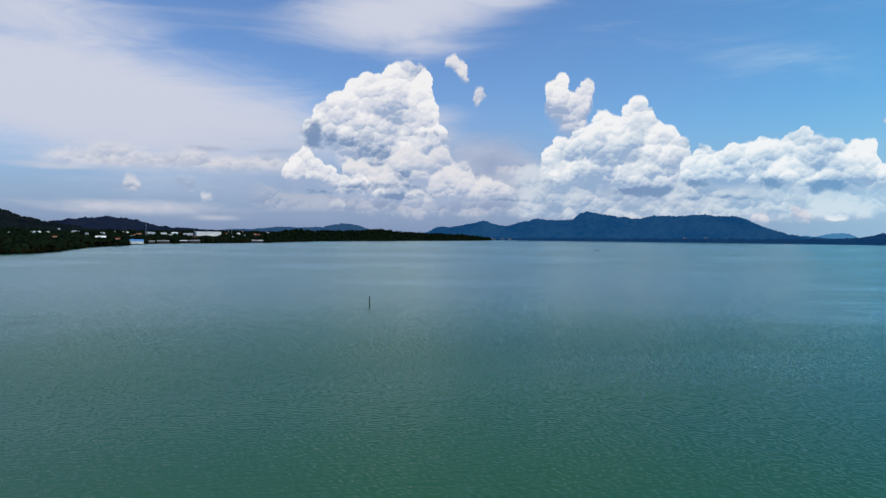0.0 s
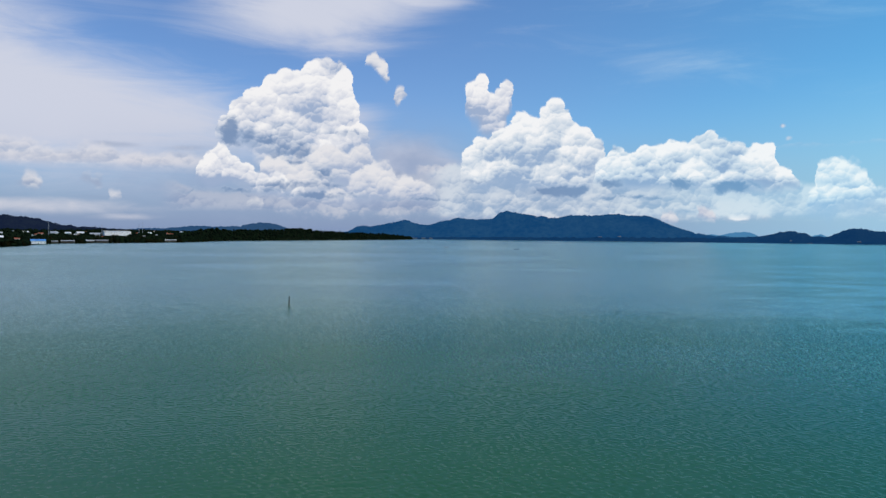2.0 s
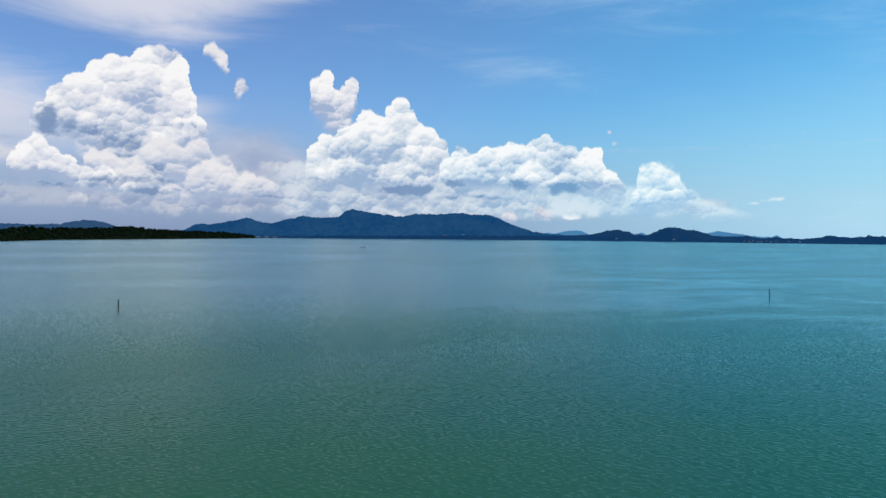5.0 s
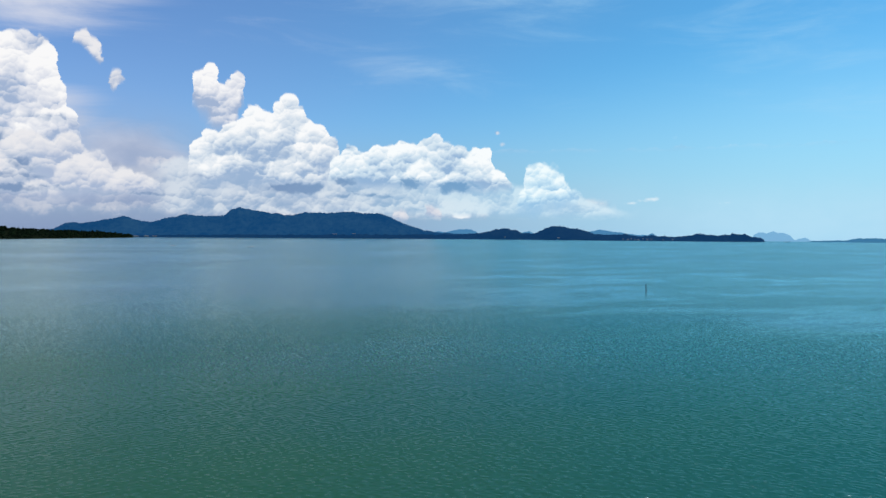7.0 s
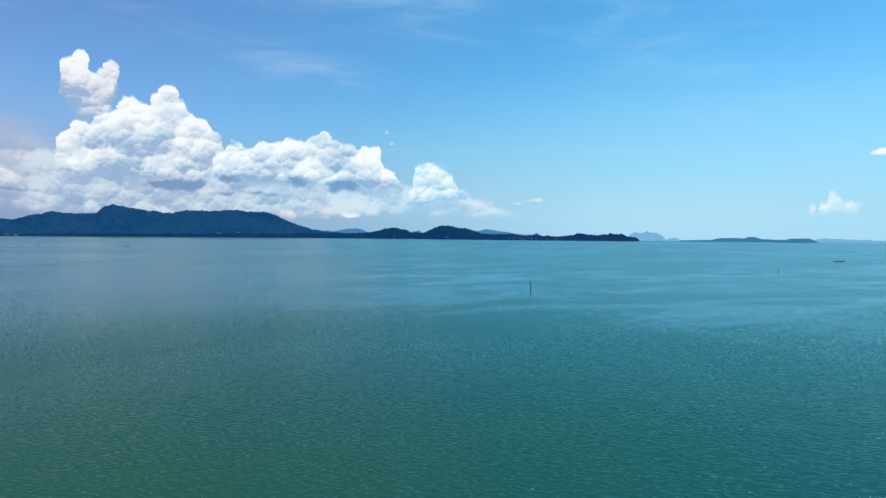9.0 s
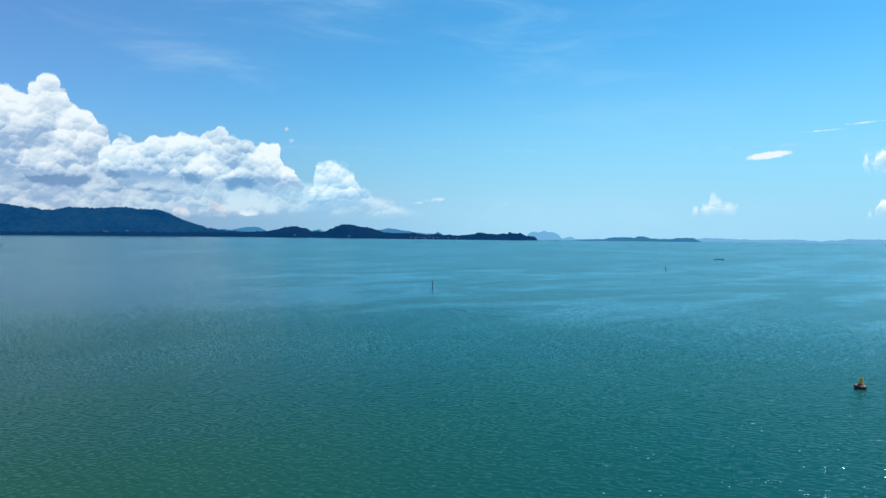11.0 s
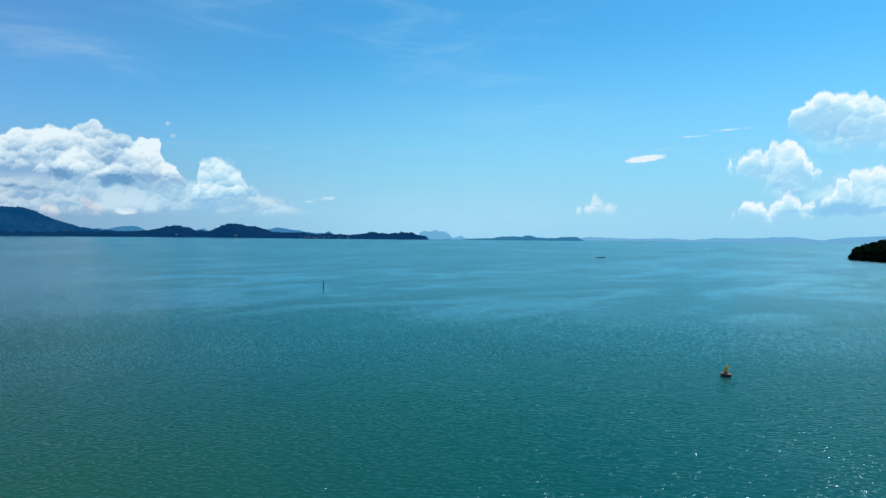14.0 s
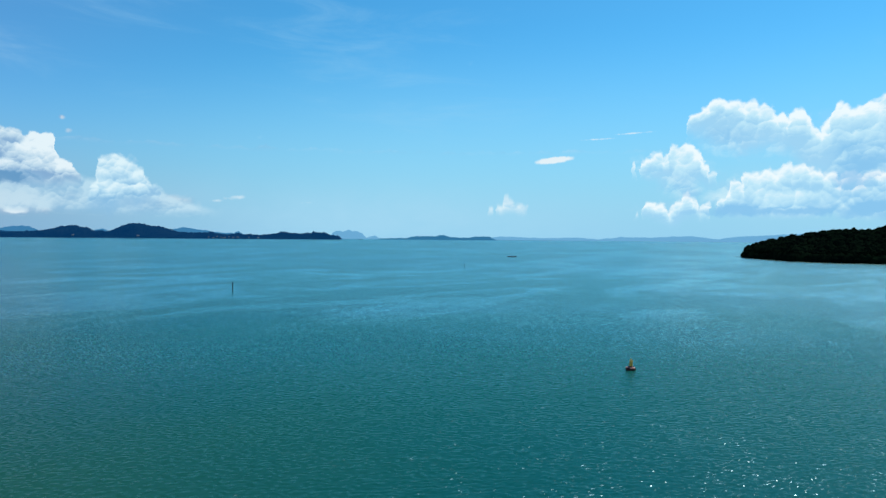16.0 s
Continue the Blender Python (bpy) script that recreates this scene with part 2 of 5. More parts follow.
colour = heap(colour, [(-3.80, 12.33, 1.46), (-2.35, 12.02, 1.47), (-5.15, 11.42, 1.47), (-6.71, 11.15, 1.46), (-8.26, 10.00, 1.47), (-9.50, 9.38, 1.04), (-2.42, 10.19, 1.66), (-4.68, 9.47, 1.84), (-6.92, 8.96, 1.83), (-1.41, 9.77, 0.97), (-10.63, 8.24, 0.78), (-11.06, 7.61, 0.52), (-6.01, 7.44, 2.03), (-3.29, 7.15, 2.05), (-0.80, 7.78, 1.25), (-7.44, 6.86, 1.33), (-8.70, 8.76, 1.13), (-6.28, 12.24, 0.69), (-3.13, 13.29, 0.64), (-1.90, 13.16, 0.56)], *WEST_TONES, foot=1.6, deep=5.0)
colour = bank(colour, [(-31.0, 5.2), (-27.0, 5.7), (-24.2, 6.6), (-22.0, 6.2), (-19.5, 6.5), (-16.5, 6.1), (-14.0, 6.6), (-10.5, 6.7)], 4.9, (0.72, 0.72, 0.77), (0.38, 0.45, 0.60), 0.72, rough=0.9, soft=0.9, melt=1.0)
colour = bank(colour, [(-15.9, 4.38), (-13.4, 4.67), (-10.8, 3.40), (-5.8, 3.92), (-0.8, 5.70), (4.0, 5.18), (7.6, 4.36), (11.2, 3.96)], 2.0, (0.44, 0.50, 0.63), (0.26, 0.34, 0.52))
colour = heap(colour, [(-4.19, 5.69, 1.52), (-2.37, 5.28, 1.62), (-0.31, 5.31, 1.44), (1.29, 4.97, 1.18), (3.13, 4.22, 0.91), (4.51, 3.78, 0.82), (5.42, 3.47, 0.54), (-5.08, 4.68, 1.44), (-6.89, 5.27, 1.25), (-2.81, 3.91, 1.27), (-0.52, 3.72, 1.18), (1.77, 3.52, 0.82), (-0.33, 6.44, 0.81), (-2.83, 6.53, 0.81)], *PALE_TONES, foot=1.2, soft=0.4)
colour = heap(colour, [(-11.31, 5.76, 1.05), (-10.43, 5.08, 0.97), (-9.33, 4.67, 0.89), (-12.17, 5.12, 0.75), (-8.21, 4.03, 0.85), (-6.88, 4.06, 0.85), (-11.73, 4.16, 0.62), (-5.88, 3.59, 0.59), (-11.09, 6.39, 0.61), (-5.07, 3.42, 0.41)], *WEST_TONES, foot=0.7, deep=1.6)
for puff in ([(-23.9, 4.0, 0.50), (-23.6, 3.7, 0.50), (-24.1, 3.75, 0.40)], [(-20.3, 4.2, 0.38), (-19.7, 3.9, 0.42)], [(-18.7, 3.1, 0.40), (-18.3, 3.0, 0.30)]):
    colour = heap(colour, puff, (0.70, 0.72, 0.78), (0.54, 0.59, 0.69), (0.33, 0.41, 0.57), rough=0.6, foot=0.6, soft=0.8)
colour = heap(colour, [(-8.65, 2.58, 0.45), (-8.11, 2.46, 0.31)], (0.70, 0.72, 0.78), (0.54, 0.59, 0.69), (0.33, 0.41, 0.57), rough=0.5, foot=0.5, soft=0.5)
colour = heap(colour, [(0.36, 13.97, 0.43), (1.10, 13.64, 0.60), (1.47, 12.96, 0.39), (0.72, 14.32, 0.38), (1.75, 12.44, 0.22)], *PALE_TONES, rough=0.5, foot=0.4, soft=0.5)
colour = heap(colour, [(2.76, 11.67, 0.44), (2.68, 11.14, 0.35), (3.04, 11.41, 0.31), (2.64, 10.70, 0.22)], *PALE_TONES, rough=0.5, foot=0.4, soft=0.5)
colour = heap(colour, [(9.40, 12.55, 0.49), (8.82, 11.93, 0.57), (8.64, 11.14, 0.61), (11.36, 11.99, 0.45), (11.68, 11.95, 0.29), (10.91, 11.28, 0.49), (9.01, 10.19, 0.78), (9.83, 9.63, 0.61), (10.65, 9.78, 0.70), (11.14, 10.58, 0.66), (9.91, 10.65, 0.82), (10.50, 9.10, 0.60), (10.90, 8.60, 0.50), (9.90, 9.00, 0.60)], *WEST_TONES, rough=0.4, foot=1.3, deep=2.8)
colour = bank(colour, [(4.5, 5.19), (7.1, 6.60), (9.4, 6.19), (14.9, 5.36), (21.7, 4.48), (30.5, 4.41), (34.2, 4.14), (37.4, 3.66), (40.4, 2.50), (43.3, 2.30)], 1.6, (0.62, 0.70, 0.79), (0.28, 0.41, 0.60), 0.85)
colour = heap(colour, [(15.19, 10.29, 0.75), (12.61, 9.40, 0.66), (13.52, 8.62, 0.97), (12.17, 8.06, 1.11), (11.04, 7.81, 0.97), (16.06, 9.47, 0.62), (15.70, 8.44, 1.24), (14.70, 8.51, 0.97), (17.26, 7.71, 1.07), (18.32, 6.87, 0.90), (17.87, 6.01, 1.17), (16.26, 6.66, 1.43), (14.44, 6.63, 1.43), (12.63, 6.60, 1.34), (11.05, 6.78, 1.07), (9.48, 7.14, 0.80), (8.60, 6.41, 0.88), (10.39, 5.43, 1.16), (12.64, 5.03, 1.17), (14.91, 4.93, 1.26), (16.97, 4.77, 1.18), (9.05, 4.73, 0.89), (14.60, 9.75, 0.62), (16.70, 8.55, 0.62)], *PEAK_TONES, foot=1.5, deep=4.5)
colour = heap(colour, [(20.11, 6.43, 0.72), (21.07, 5.90, 0.90), (22.21, 6.40, 0.81), (23.34, 6.40, 0.90), (24.93, 6.71, 0.94), (26.18, 7.06, 0.89), (26.94, 7.68, 0.49), (27.85, 6.60, 0.84), (28.96, 6.37, 0.84), (30.28, 6.35, 0.75), (31.02, 6.74, 0.48), (30.73, 5.51, 0.93), (31.83, 4.66, 0.79), (19.48, 5.34, 1.08), (21.31, 4.90, 1.08), (23.13, 5.09, 1.17), (24.94, 5.27, 1.17), (26.75, 5.09, 1.25), (28.53, 5.08, 1.25), (30.09, 4.67, 1.07), (32.71, 3.99, 0.44), (24.24, 7.07, 0.62)], *MID_TONES, foot=0.9, deep=3.2)
colour = heap(colour, [(35.46, 5.26, 0.61), (34.62, 5.02, 0.52), (36.30, 5.08, 0.56), (36.72, 4.46, 0.65), (35.68, 4.39, 0.74), (37.35, 3.72, 0.56), (38.18, 3.24, 0.39), (34.22, 3.45, 0.57), (35.49, 3.31, 0.65), (36.74, 3.08, 0.56), (33.80, 2.66, 0.44), (34.87, 2.43, 0.44)], *END_TONES, foot=1.6, soft=0.5, rough=0.8)
# dark bellies under the heaps, where they shade themselves
shaded = thickest([veil(-7.2, 7.17, 4.51, 1.31, -10, 0.62, True), veil(-1.8, 8.10, 2.46, 0.37, 0, 0.80, True), veil(-5.7, 3.90, 3.89, 0.57, 0, 0.85, True), veil(-10.4, 7.32, 0.74, 1.48, 10, 1.00, True), veil(-4.7, 5.52, 2.87, 0.49, 0, 0.50, True), veil(15.8, 3.64, 2.87, 0.53, 0, 1.15, True), veil(24.9, 4.20, 1.23, 0.74, 0, 1.15, True), veil(28.4, 3.86, 1.72, 0.61, 0, 1.15, True), veil(20.8, 3.12, 3.28, 0.29, 0, 0.90, True), veil(19.5, 4.25, 1.07, 0.49, 0, 0.80, True), veil(-10.3, 3.30, 4.92, 0.33, 2, 0.65, True), veil(-2.9, 3.15, 3.28, 0.33, 0, 1.00, True), veil(4.0, 2.94, 4.10, 0.20, 0, 0.70, True), veil(-6.2, 8.01, 2.46, 1.15, 0, 0.60, True), veil(-10.3, 8.15, 0.57, 1.39, 6, 0.90, True), veil(-0.8, 8.00, 1.64, 0.33, 0, 0.60, True), veil(8.5, 4.38, 2.46, 0.33, 0, 0.60, True), veil(15.8, 6.36, 1.64, 0.33, 0, 0.50, True), veil(-3.7, 4.72, 2.46, 0.57, 0, 0.60, True)])
belly = w.math("MULTIPLY", w.ramp(w.math("ADD", shaded, w.math("ADD", w.math("MULTIPLY", w.math("SUBTRACT", fluff, 0.5), 0.7), w.math("MULTIPLY", facing, -0.9))), 0.12, 0.95, 0.0, 0.9), w.ramp(shaded, 0.08, 0.4))
eastward = w.ramp(bearing, 10.0, 32.0)
colour = w.mix(belly, colour, w.mix(w.ramp(belly, 0.2, 0.9), w.mix(eastward, (0.41, 0.51, 0.66, 1), (0.34, 0.54, 0.74, 1)), w.mix(eastward, (0.18, 0.28, 0.47, 1), (0.15, 0.33, 0.56, 1))))
colour = heap(colour, [(26.42, 2.20, 0.41), (26.87, 1.98, 0.41), (27.32, 1.76, 0.27)], *PALE_TONES, rough=0.4, foot=0.6, soft=0.5)
colour = heap(colour, [(23.76, 1.78, 0.36), (24.17, 1.83, 0.45), (24.57, 1.74, 0.27)], *PALE_TONES, rough=0.4, foot=0.6, soft=0.5)
colour = heap(colour, [(65.35, 3.30, 0.30), (65.60, 2.90, 0.45), (64.80, 2.60, 0.40), (66.40, 2.60, 0.40), (64.00, 2.40, 0.30), (67.00, 2.40, 0.25)], *SCRAP_TONES, rough=0.5, foot=0.9, soft=0.6)
# the pale bodies of the eastern heaps
thick = thickest([veil(83.3, 7.83, 4.92, 1.84, -6, 0.75), veil(78.6, 4.82, 2.87, 1.84, -12, 0.75), veil(86.1, 3.21, 5.74, 1.84, 0, 0.95), veil(91.5, 5.23, 4.10, 4.10, 0, 1.00), veil(77.8, 2.23, 2.87, 0.82, 0, 0.50)])
thick = w.ramp(w.math("ADD", thick, w.math("ADD", w.math("MULTIPLY", w.math("SUBTRACT", fluff, 0.5), 0.7), w.math("MULTIPLY", w.math("SUBTRACT", ragged, 0.1), 0.3))), 0.2, 0.8, 0.0, 0.9)
thick = w.math("MULTIPLY", thick, w.ramp(height, 1.2, 2.0))
body_lit = w.ramp(w.math("ADD", w.math("MULTIPLY", facing, 1.8), w.math("MULTIPLY", fluff, 1.1)), 0.25, 1.0)
colour = w.mix(thick, colour, w.mix(body_lit, (0.43, 0.68, 0.89, 1), (0.74, 0.90, 0.96, 1)))
colour = heap(colour, [(79.67, 9.21, 0.50), (80.55, 9.29, 0.62), (81.54, 9.69, 0.78), (82.53, 9.55, 0.78), (83.70, 9.36, 0.69), (84.65, 9.18, 0.69), (85.60, 8.84, 0.56), (86.81, 9.00, 0.56), (87.15, 8.34, 0.56), (86.46, 7.94, 0.72), (87.81, 7.82, 0.48), (82.54, 8.65, 0.90), (84.28, 8.31, 0.81), (81.16, 8.76, 0.58), (86.73, 6.84, 0.64), (87.29, 6.01, 0.52), (87.90, 7.40, 0.62), (88.30, 6.90, 0.60), (89.55, 9.07, 0.58), (90.58, 8.87, 0.61), (91.59, 9.13, 0.76), (92.41, 9.29, 0.90), (89.92, 7.84, 1.01), (91.28, 7.75, 1.30), (88.87, 7.87, 0.55), (92.60, 7.65, 1.28), (89.24, 6.51, 0.94), (90.63, 6.05, 1.32), (92.30, 5.96, 1.30), (92.90, 8.94, 0.90), (93.26, 6.66, 1.28), (88.56, 5.56, 0.80)], *EAST_TONES, rough=0.85, soft=0.42, foot=1.9, rim=True)
colour = heap(colour, [(79.21, 7.12, 0.51), (78.39, 6.89, 0.47), (79.62, 6.42, 0.68), (76.98, 6.33, 0.47), (76.48, 5.90, 0.43), (78.15, 5.87, 0.77), (79.80, 5.57, 0.68), (75.30, 5.54, 0.22), (79.07, 5.03, 0.73), (80.41, 5.13, 0.47), (81.18, 4.43, 0.34), (76.06, 5.65, 0.30)], *EAST_TONES, rough=0.85, soft=0.42, foot=1.5, rim=True)
colour = heap(colour, [(83.77, 4.62, 0.62), (84.91, 4.84, 0.62), (86.03, 4.80, 0.69), (87.13, 4.77, 0.57), (88.04, 4.54, 0.60), (88.93, 4.51, 0.48), (84.16, 3.65, 0.91), (85.68, 3.62, 1.07), (87.51, 3.58, 0.89), (88.95, 3.15, 0.64), (82.73, 4.06, 0.42), (82.47, 3.22, 0.51), (81.85, 2.43, 0.51), (83.41, 2.54, 0.76), (85.32, 2.52, 0.83), (87.17, 2.49, 0.73), (89.31, 2.30, 0.44), (90.33, 3.71, 1.02), (91.68, 3.67, 1.09), (90.69, 2.44, 0.67), (92.03, 2.42, 0.70), (92.99, 3.63, 1.07), (93.34, 2.40, 0.69)], *EAST_TONES, rough=0.85, soft=0.42, foot=1.0, rim=True)
colour = heap(colour, [(76.53, 2.50, 0.53), (77.37, 2.24, 0.61), (78.62, 2.23, 0.61), (79.64, 2.40, 0.52), (80.66, 2.09, 0.43), (78.21, 1.62, 0.39), (75.56, 1.89, 0.22), (79.22, 3.00, 0.34)], *EAST_TONES, rough=0.85, soft=0.42, foot=1.0, rim=True)
shaded = thickest([veil(86.4, 2.01, 6.15, 0.37, 0, 1.10, True), veil(83.0, 2.12, 2.46, 0.45, 0, 1.00, True), veil(91.5, 2.04, 3.69, 0.61, 0, 1.10, True), veil(90.8, 4.87, 1.84, 2.46, 0, 0.75, True), veil(79.0, 3.74, 1.84, 0.74, -20, 0.50, True), veil(82.2, 7.67, 2.46, 0.82, 0, 0.40, True)])
belly = w.math("MULTIPLY", w.ramp(w.math("ADD", shaded, w.math("ADD", w.math("MULTIPLY", w.math("SUBTRACT", fluff, 0.5), 0.7), w.math("MULTIPLY", facing, -0.9))), 0.15, 0.85, 0.0, 0.75), w.ramp(shaded, 0.08, 0.4))
colour = w.mix(belly, colour, (0.27, 0.55, 0.84, 1))
back = w.put("ShaderNodeBackground")
w.wire(colour, back.inputs["Color"])
out = w.put("ShaderNodeOutputWorld")
w.wire(back.outputs[0], out.inputs["Surface"])


# ---- materials ----
WATER_GLOSS, WATER_STEEP = 0.63, 0.46


def material(name):
    m = bpy.data.materials.new(name)
    m.use_nodes = True
    n = Nodes(m.node_tree)
    place = n.put("ShaderNodeNewGeometry").outputs["Position"]
    return m, n, place


def finish(n, shader):
    n.wire(shader, n.put("ShaderNodeOutputMaterial").inputs["Surface"])


def surface(name, dark, light, scale, rough=0.7, bump=0.0, metal=0.0, local=False, gloss=0.4):
    """A plain weathered surface: two tones mixed by noise at two scales."""
    m, n, place = material(name)
    if local:
        place = n.put("ShaderNodeTexCoord").outputs["Object"]
    b = n.put("ShaderNodeBsdfPrincipled")
    grain = n.noise(place, scale, 6.0, 0.6)
    stain = n.noise(place, scale * 0.17, 3.0)
    mixed = n.math("ADD", n.math("MULTIPLY", grain, 0.6), n.math("MULTIPLY", stain, 0.4))
    n.wire(n.mix(n.ramp(mixed, 0.35, 0.65), (*dark, 1), (*light, 1)), b.inputs["Base Color"])
    b.inputs["Roughness"].default_value = rough
    b.inputs["Metallic"].default_value = metal
    b.inputs["Specular IOR Level"].default_value = gloss
    if bump:
        k = n.put("ShaderNodeBump")
        k.inputs["Strength"].default_value, k.inputs["Distance"].default_value = 0.6, bump
        n.wire(grain, k.inputs["Height"])
        n.wire(k.outputs[0], b.inputs["Normal"])
    finish(n, b.outputs[0])
    return m


def leaves(name, dark, light, scale):
    """Dull foliage: light and dark crowns by noise at two scales, with no gloss."""
    m, n, place = material(name)
    d = n.put("ShaderNodeBsdfDiffuse")
    mixed = n.math("ADD", n.math("MULTIPLY", n.noise(place, scale, 5.0, 0.65), 0.6), n.math("MULTIPLY", n.noise(place, scale * 0.12, 3.0), 0.4))
    n.wire(n.mix(n.ramp(mixed, 0.38, 0.64), (*dark, 1), (*light, 1)), d.inputs["Color"])
    finish(n, d.outputs[0])
    return m


def hazed_forest(name, dark, light, scale, air, amount):
    """Forest on a far slope; the air in front of it is painted as an even glow mixed into the slope."""
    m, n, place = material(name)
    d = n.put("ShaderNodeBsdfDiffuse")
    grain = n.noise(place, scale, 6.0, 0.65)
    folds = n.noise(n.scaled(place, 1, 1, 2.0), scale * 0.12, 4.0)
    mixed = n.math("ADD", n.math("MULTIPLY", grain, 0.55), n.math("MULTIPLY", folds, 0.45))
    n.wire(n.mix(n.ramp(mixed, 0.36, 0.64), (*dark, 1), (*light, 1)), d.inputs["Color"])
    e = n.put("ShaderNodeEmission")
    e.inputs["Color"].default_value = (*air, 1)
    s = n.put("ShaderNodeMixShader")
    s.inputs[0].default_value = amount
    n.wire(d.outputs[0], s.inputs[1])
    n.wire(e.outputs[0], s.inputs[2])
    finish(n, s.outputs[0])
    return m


def water():
    """Green coastal water; the ripples tilt its skin alike near and far, with wind streaks and slicks."""
    m, n, place = material("sea_water")
    drift = n.noise(n.scaled(place, 1, 1, 1, 25), 0.0045, 4.0, 0.55, 0.8)
    silt = n.put("ShaderNodeBsdfDiffuse")
    split = n.put("ShaderNodeSeparateXYZ")
    n.wire(place, split.inputs[0])
    # muddier water on the mangrove side, clear green water out in the bay
    out_in_bay = n.math("SUBTRACT", split.outputs[0], n.math("MULTIPLY", split.outputs[1], 0.5))
    out_in_bay = n.ramp(n.math("ADD", out_in_bay, n.math("MULTIPLY", n.math("SUBTRACT", drift, 0.5), 60.0)), -25.0, 60.0)
    muddy = n.mix(n.ramp(drift, 0.35, 0.68), (0.015, 0.074, 0.031, 1), (0.012, 0.067, 0.044, 1))
    clear_green = n.mix(n.ramp(drift, 0.35, 0.68), (0.003, 0.072, 0.047, 1), (0.002, 0.067, 0.066, 1))
    n.wire(n.mix(out_in_bay, muddy, clear_green), silt.inputs["Color"])
    slick = n.noise(n.scaled(place, 0.55, 1.0, 1, -32), 0.0042, 5.0, 0.55, 1.8)
    slick = n.ramp(slick, 0.42, 0.64)

    # a ring of wind-ruffled water out in the bay, broken into lanes by the current, drawn as extra reflection; the
    # reflection is also painted weaker near the origin
    offing = n.put("ShaderNodeVectorMath", operation="LENGTH")
    n.wire(place, offing.inputs[0])
    stray = n.math("SUBTRACT", n.noise(n.scaled(place, 1, 1, 1, 60), 0.0055, 3.0, 0.5, 0.8), 0.5)
    offing = n.math("MULTIPLY", offing.outputs["Value"], n.math("ADD", n.math("MULTIPLY", stray, 0.9), 1.0))
    far_gloss = n.ramp(offing, 110.0, 300.0)
    ruffled = n.math("MULTIPLY", n.ramp(offing, 150.0, 250.0), n.ramp(offing, 380.0, 620.0, 1.0, 0.35))
    lanes = n.ramp(n.noise(n.scaled(place, 0.5, 1.0, 1, 35), 0.0125, 6.0, 0.58, 2.0), 0.43, 0.62)
    lanes = n.math("MULTIPLY", n.mix(out_in_bay, (0.45, 0.45, 0.45, 1), n.join(lanes, lanes, lanes)), ruffled)

    def tilt(*waves):
        """The upward way, tilted at random by ripples of several sizes (way, scale, detail, roughness, warp, steepness)."""
        up = None
        for vec, scale, detail, rough, warp, steep in waves:
            t = n.put("ShaderNodeTexNoise")
            for key, v in (("Vector", vec), ("Scale", scale), ("Detail", detail), ("Roughness", rough), ("Distortion", warp)):
                n.wire(v, t.inputs[key])
            level = n.put("ShaderNodeVectorMath", operation="SUBTRACT")
            n.wire(t.outputs["Color"], level.inputs[0])
            level.inputs[1].default_value = (0.5, 0.5, 0.5)
            scaled = n.put("ShaderNodeVectorMath", operation="SCALE")
            n.wire(level.outputs[0], scaled.inputs[0])
            n.wire(steep, scaled.inputs["Scale"])
            total = n.put("ShaderNodeVectorMath", operation="MULTIPLY_ADD")
            n.wire(scaled.outputs[0], total.inputs[0])
            total.inputs[1].default_value, total.inputs[2].default_value = (1, 1, 0), (0, 0, 1)
            if up is not None:
                n.wire(up, total.inputs[2])
            up = total.outputs[0]
        unit = n.put("ShaderNodeVectorMath", operation="NORMALIZE")
        n.wire(up, unit.inputs[0])
        return unit.outputs[0]

    def trains(start, *waves):
        """Tilts a way further by trains of short wind waves (bearing, length, steepness, waver)."""
        up = start
        for towards, length, steep, waver in waves:
            t = n.put("ShaderNodeTexWave", wave_type="BANDS", bands_direction="X", wave_profile="SIN")
            n.wire(n.scaled(place, 1, 1, 1, towards - 90.0), t.inputs["Vector"])
            for key, v in (("Scale", 0.314 / length), ("Distortion", waver), ("Detail", 2.0), ("Detail Scale", 1.1 * length), ("Detail Roughness", 0.55)):
                t.inputs[key].default_value = v
            way = spot(towards, steep)
            total = n.put("ShaderNodeVectorMath", operation="MULTIPLY_ADD")
            n.wire(n.math("SUBTRACT", t.outputs["Fac"], 0.5), total.inputs[0])
            total.inputs[1].default_value = tuple(way)
            n.wire(up, total.inputs[2])
            up = total.outputs[0]
        unit = n.put("ShaderNodeVectorMath", operation="NORMALIZE")
        n.wire(up, unit.inputs[0])
        return unit.outputs[0]

    chop = n.scaled(n.scaled(place, 1, 1, 1, 38), 0.55, 1.0, 1)
    ripple = trains(tilt((chop, 3.4, 3.0, 0.55, 0.0, WATER_STEEP * 0.6)), (68, 1.05, WATER_STEEP * 0.28, 12.0), (42, 0.72, WATER_STEEP * 0.23, 10.0), (96, 1.6, WATER_STEEP * 0.17, 13.0), (-12, 0.95, WATER_STEEP * 0.24, 11.0))
    n.wire(ripple, silt.inputs["Normal"])
    shine = n.put("ShaderNodeBsdfGlossy")
    shine.inputs["Roughness"].default_value = 0.24
    # the reflection is tinted by hand, with less red out in the bay
    n.wire(n.mix(out_in_bay, (0.80, 0.95, 1.0, 1), (0.63, 0.95, 1.0, 1)), shine.inputs["Color"])
    n.wire(ripple, shine.inputs["Normal"])
    fresnel = n.put("ShaderNodeFresnel")
    fresnel.inputs["IOR"].default_value = 1.333
    n.wire(ripple, fresnel.inputs["Normal"])
    body = n.put("ShaderNodeMixShader")
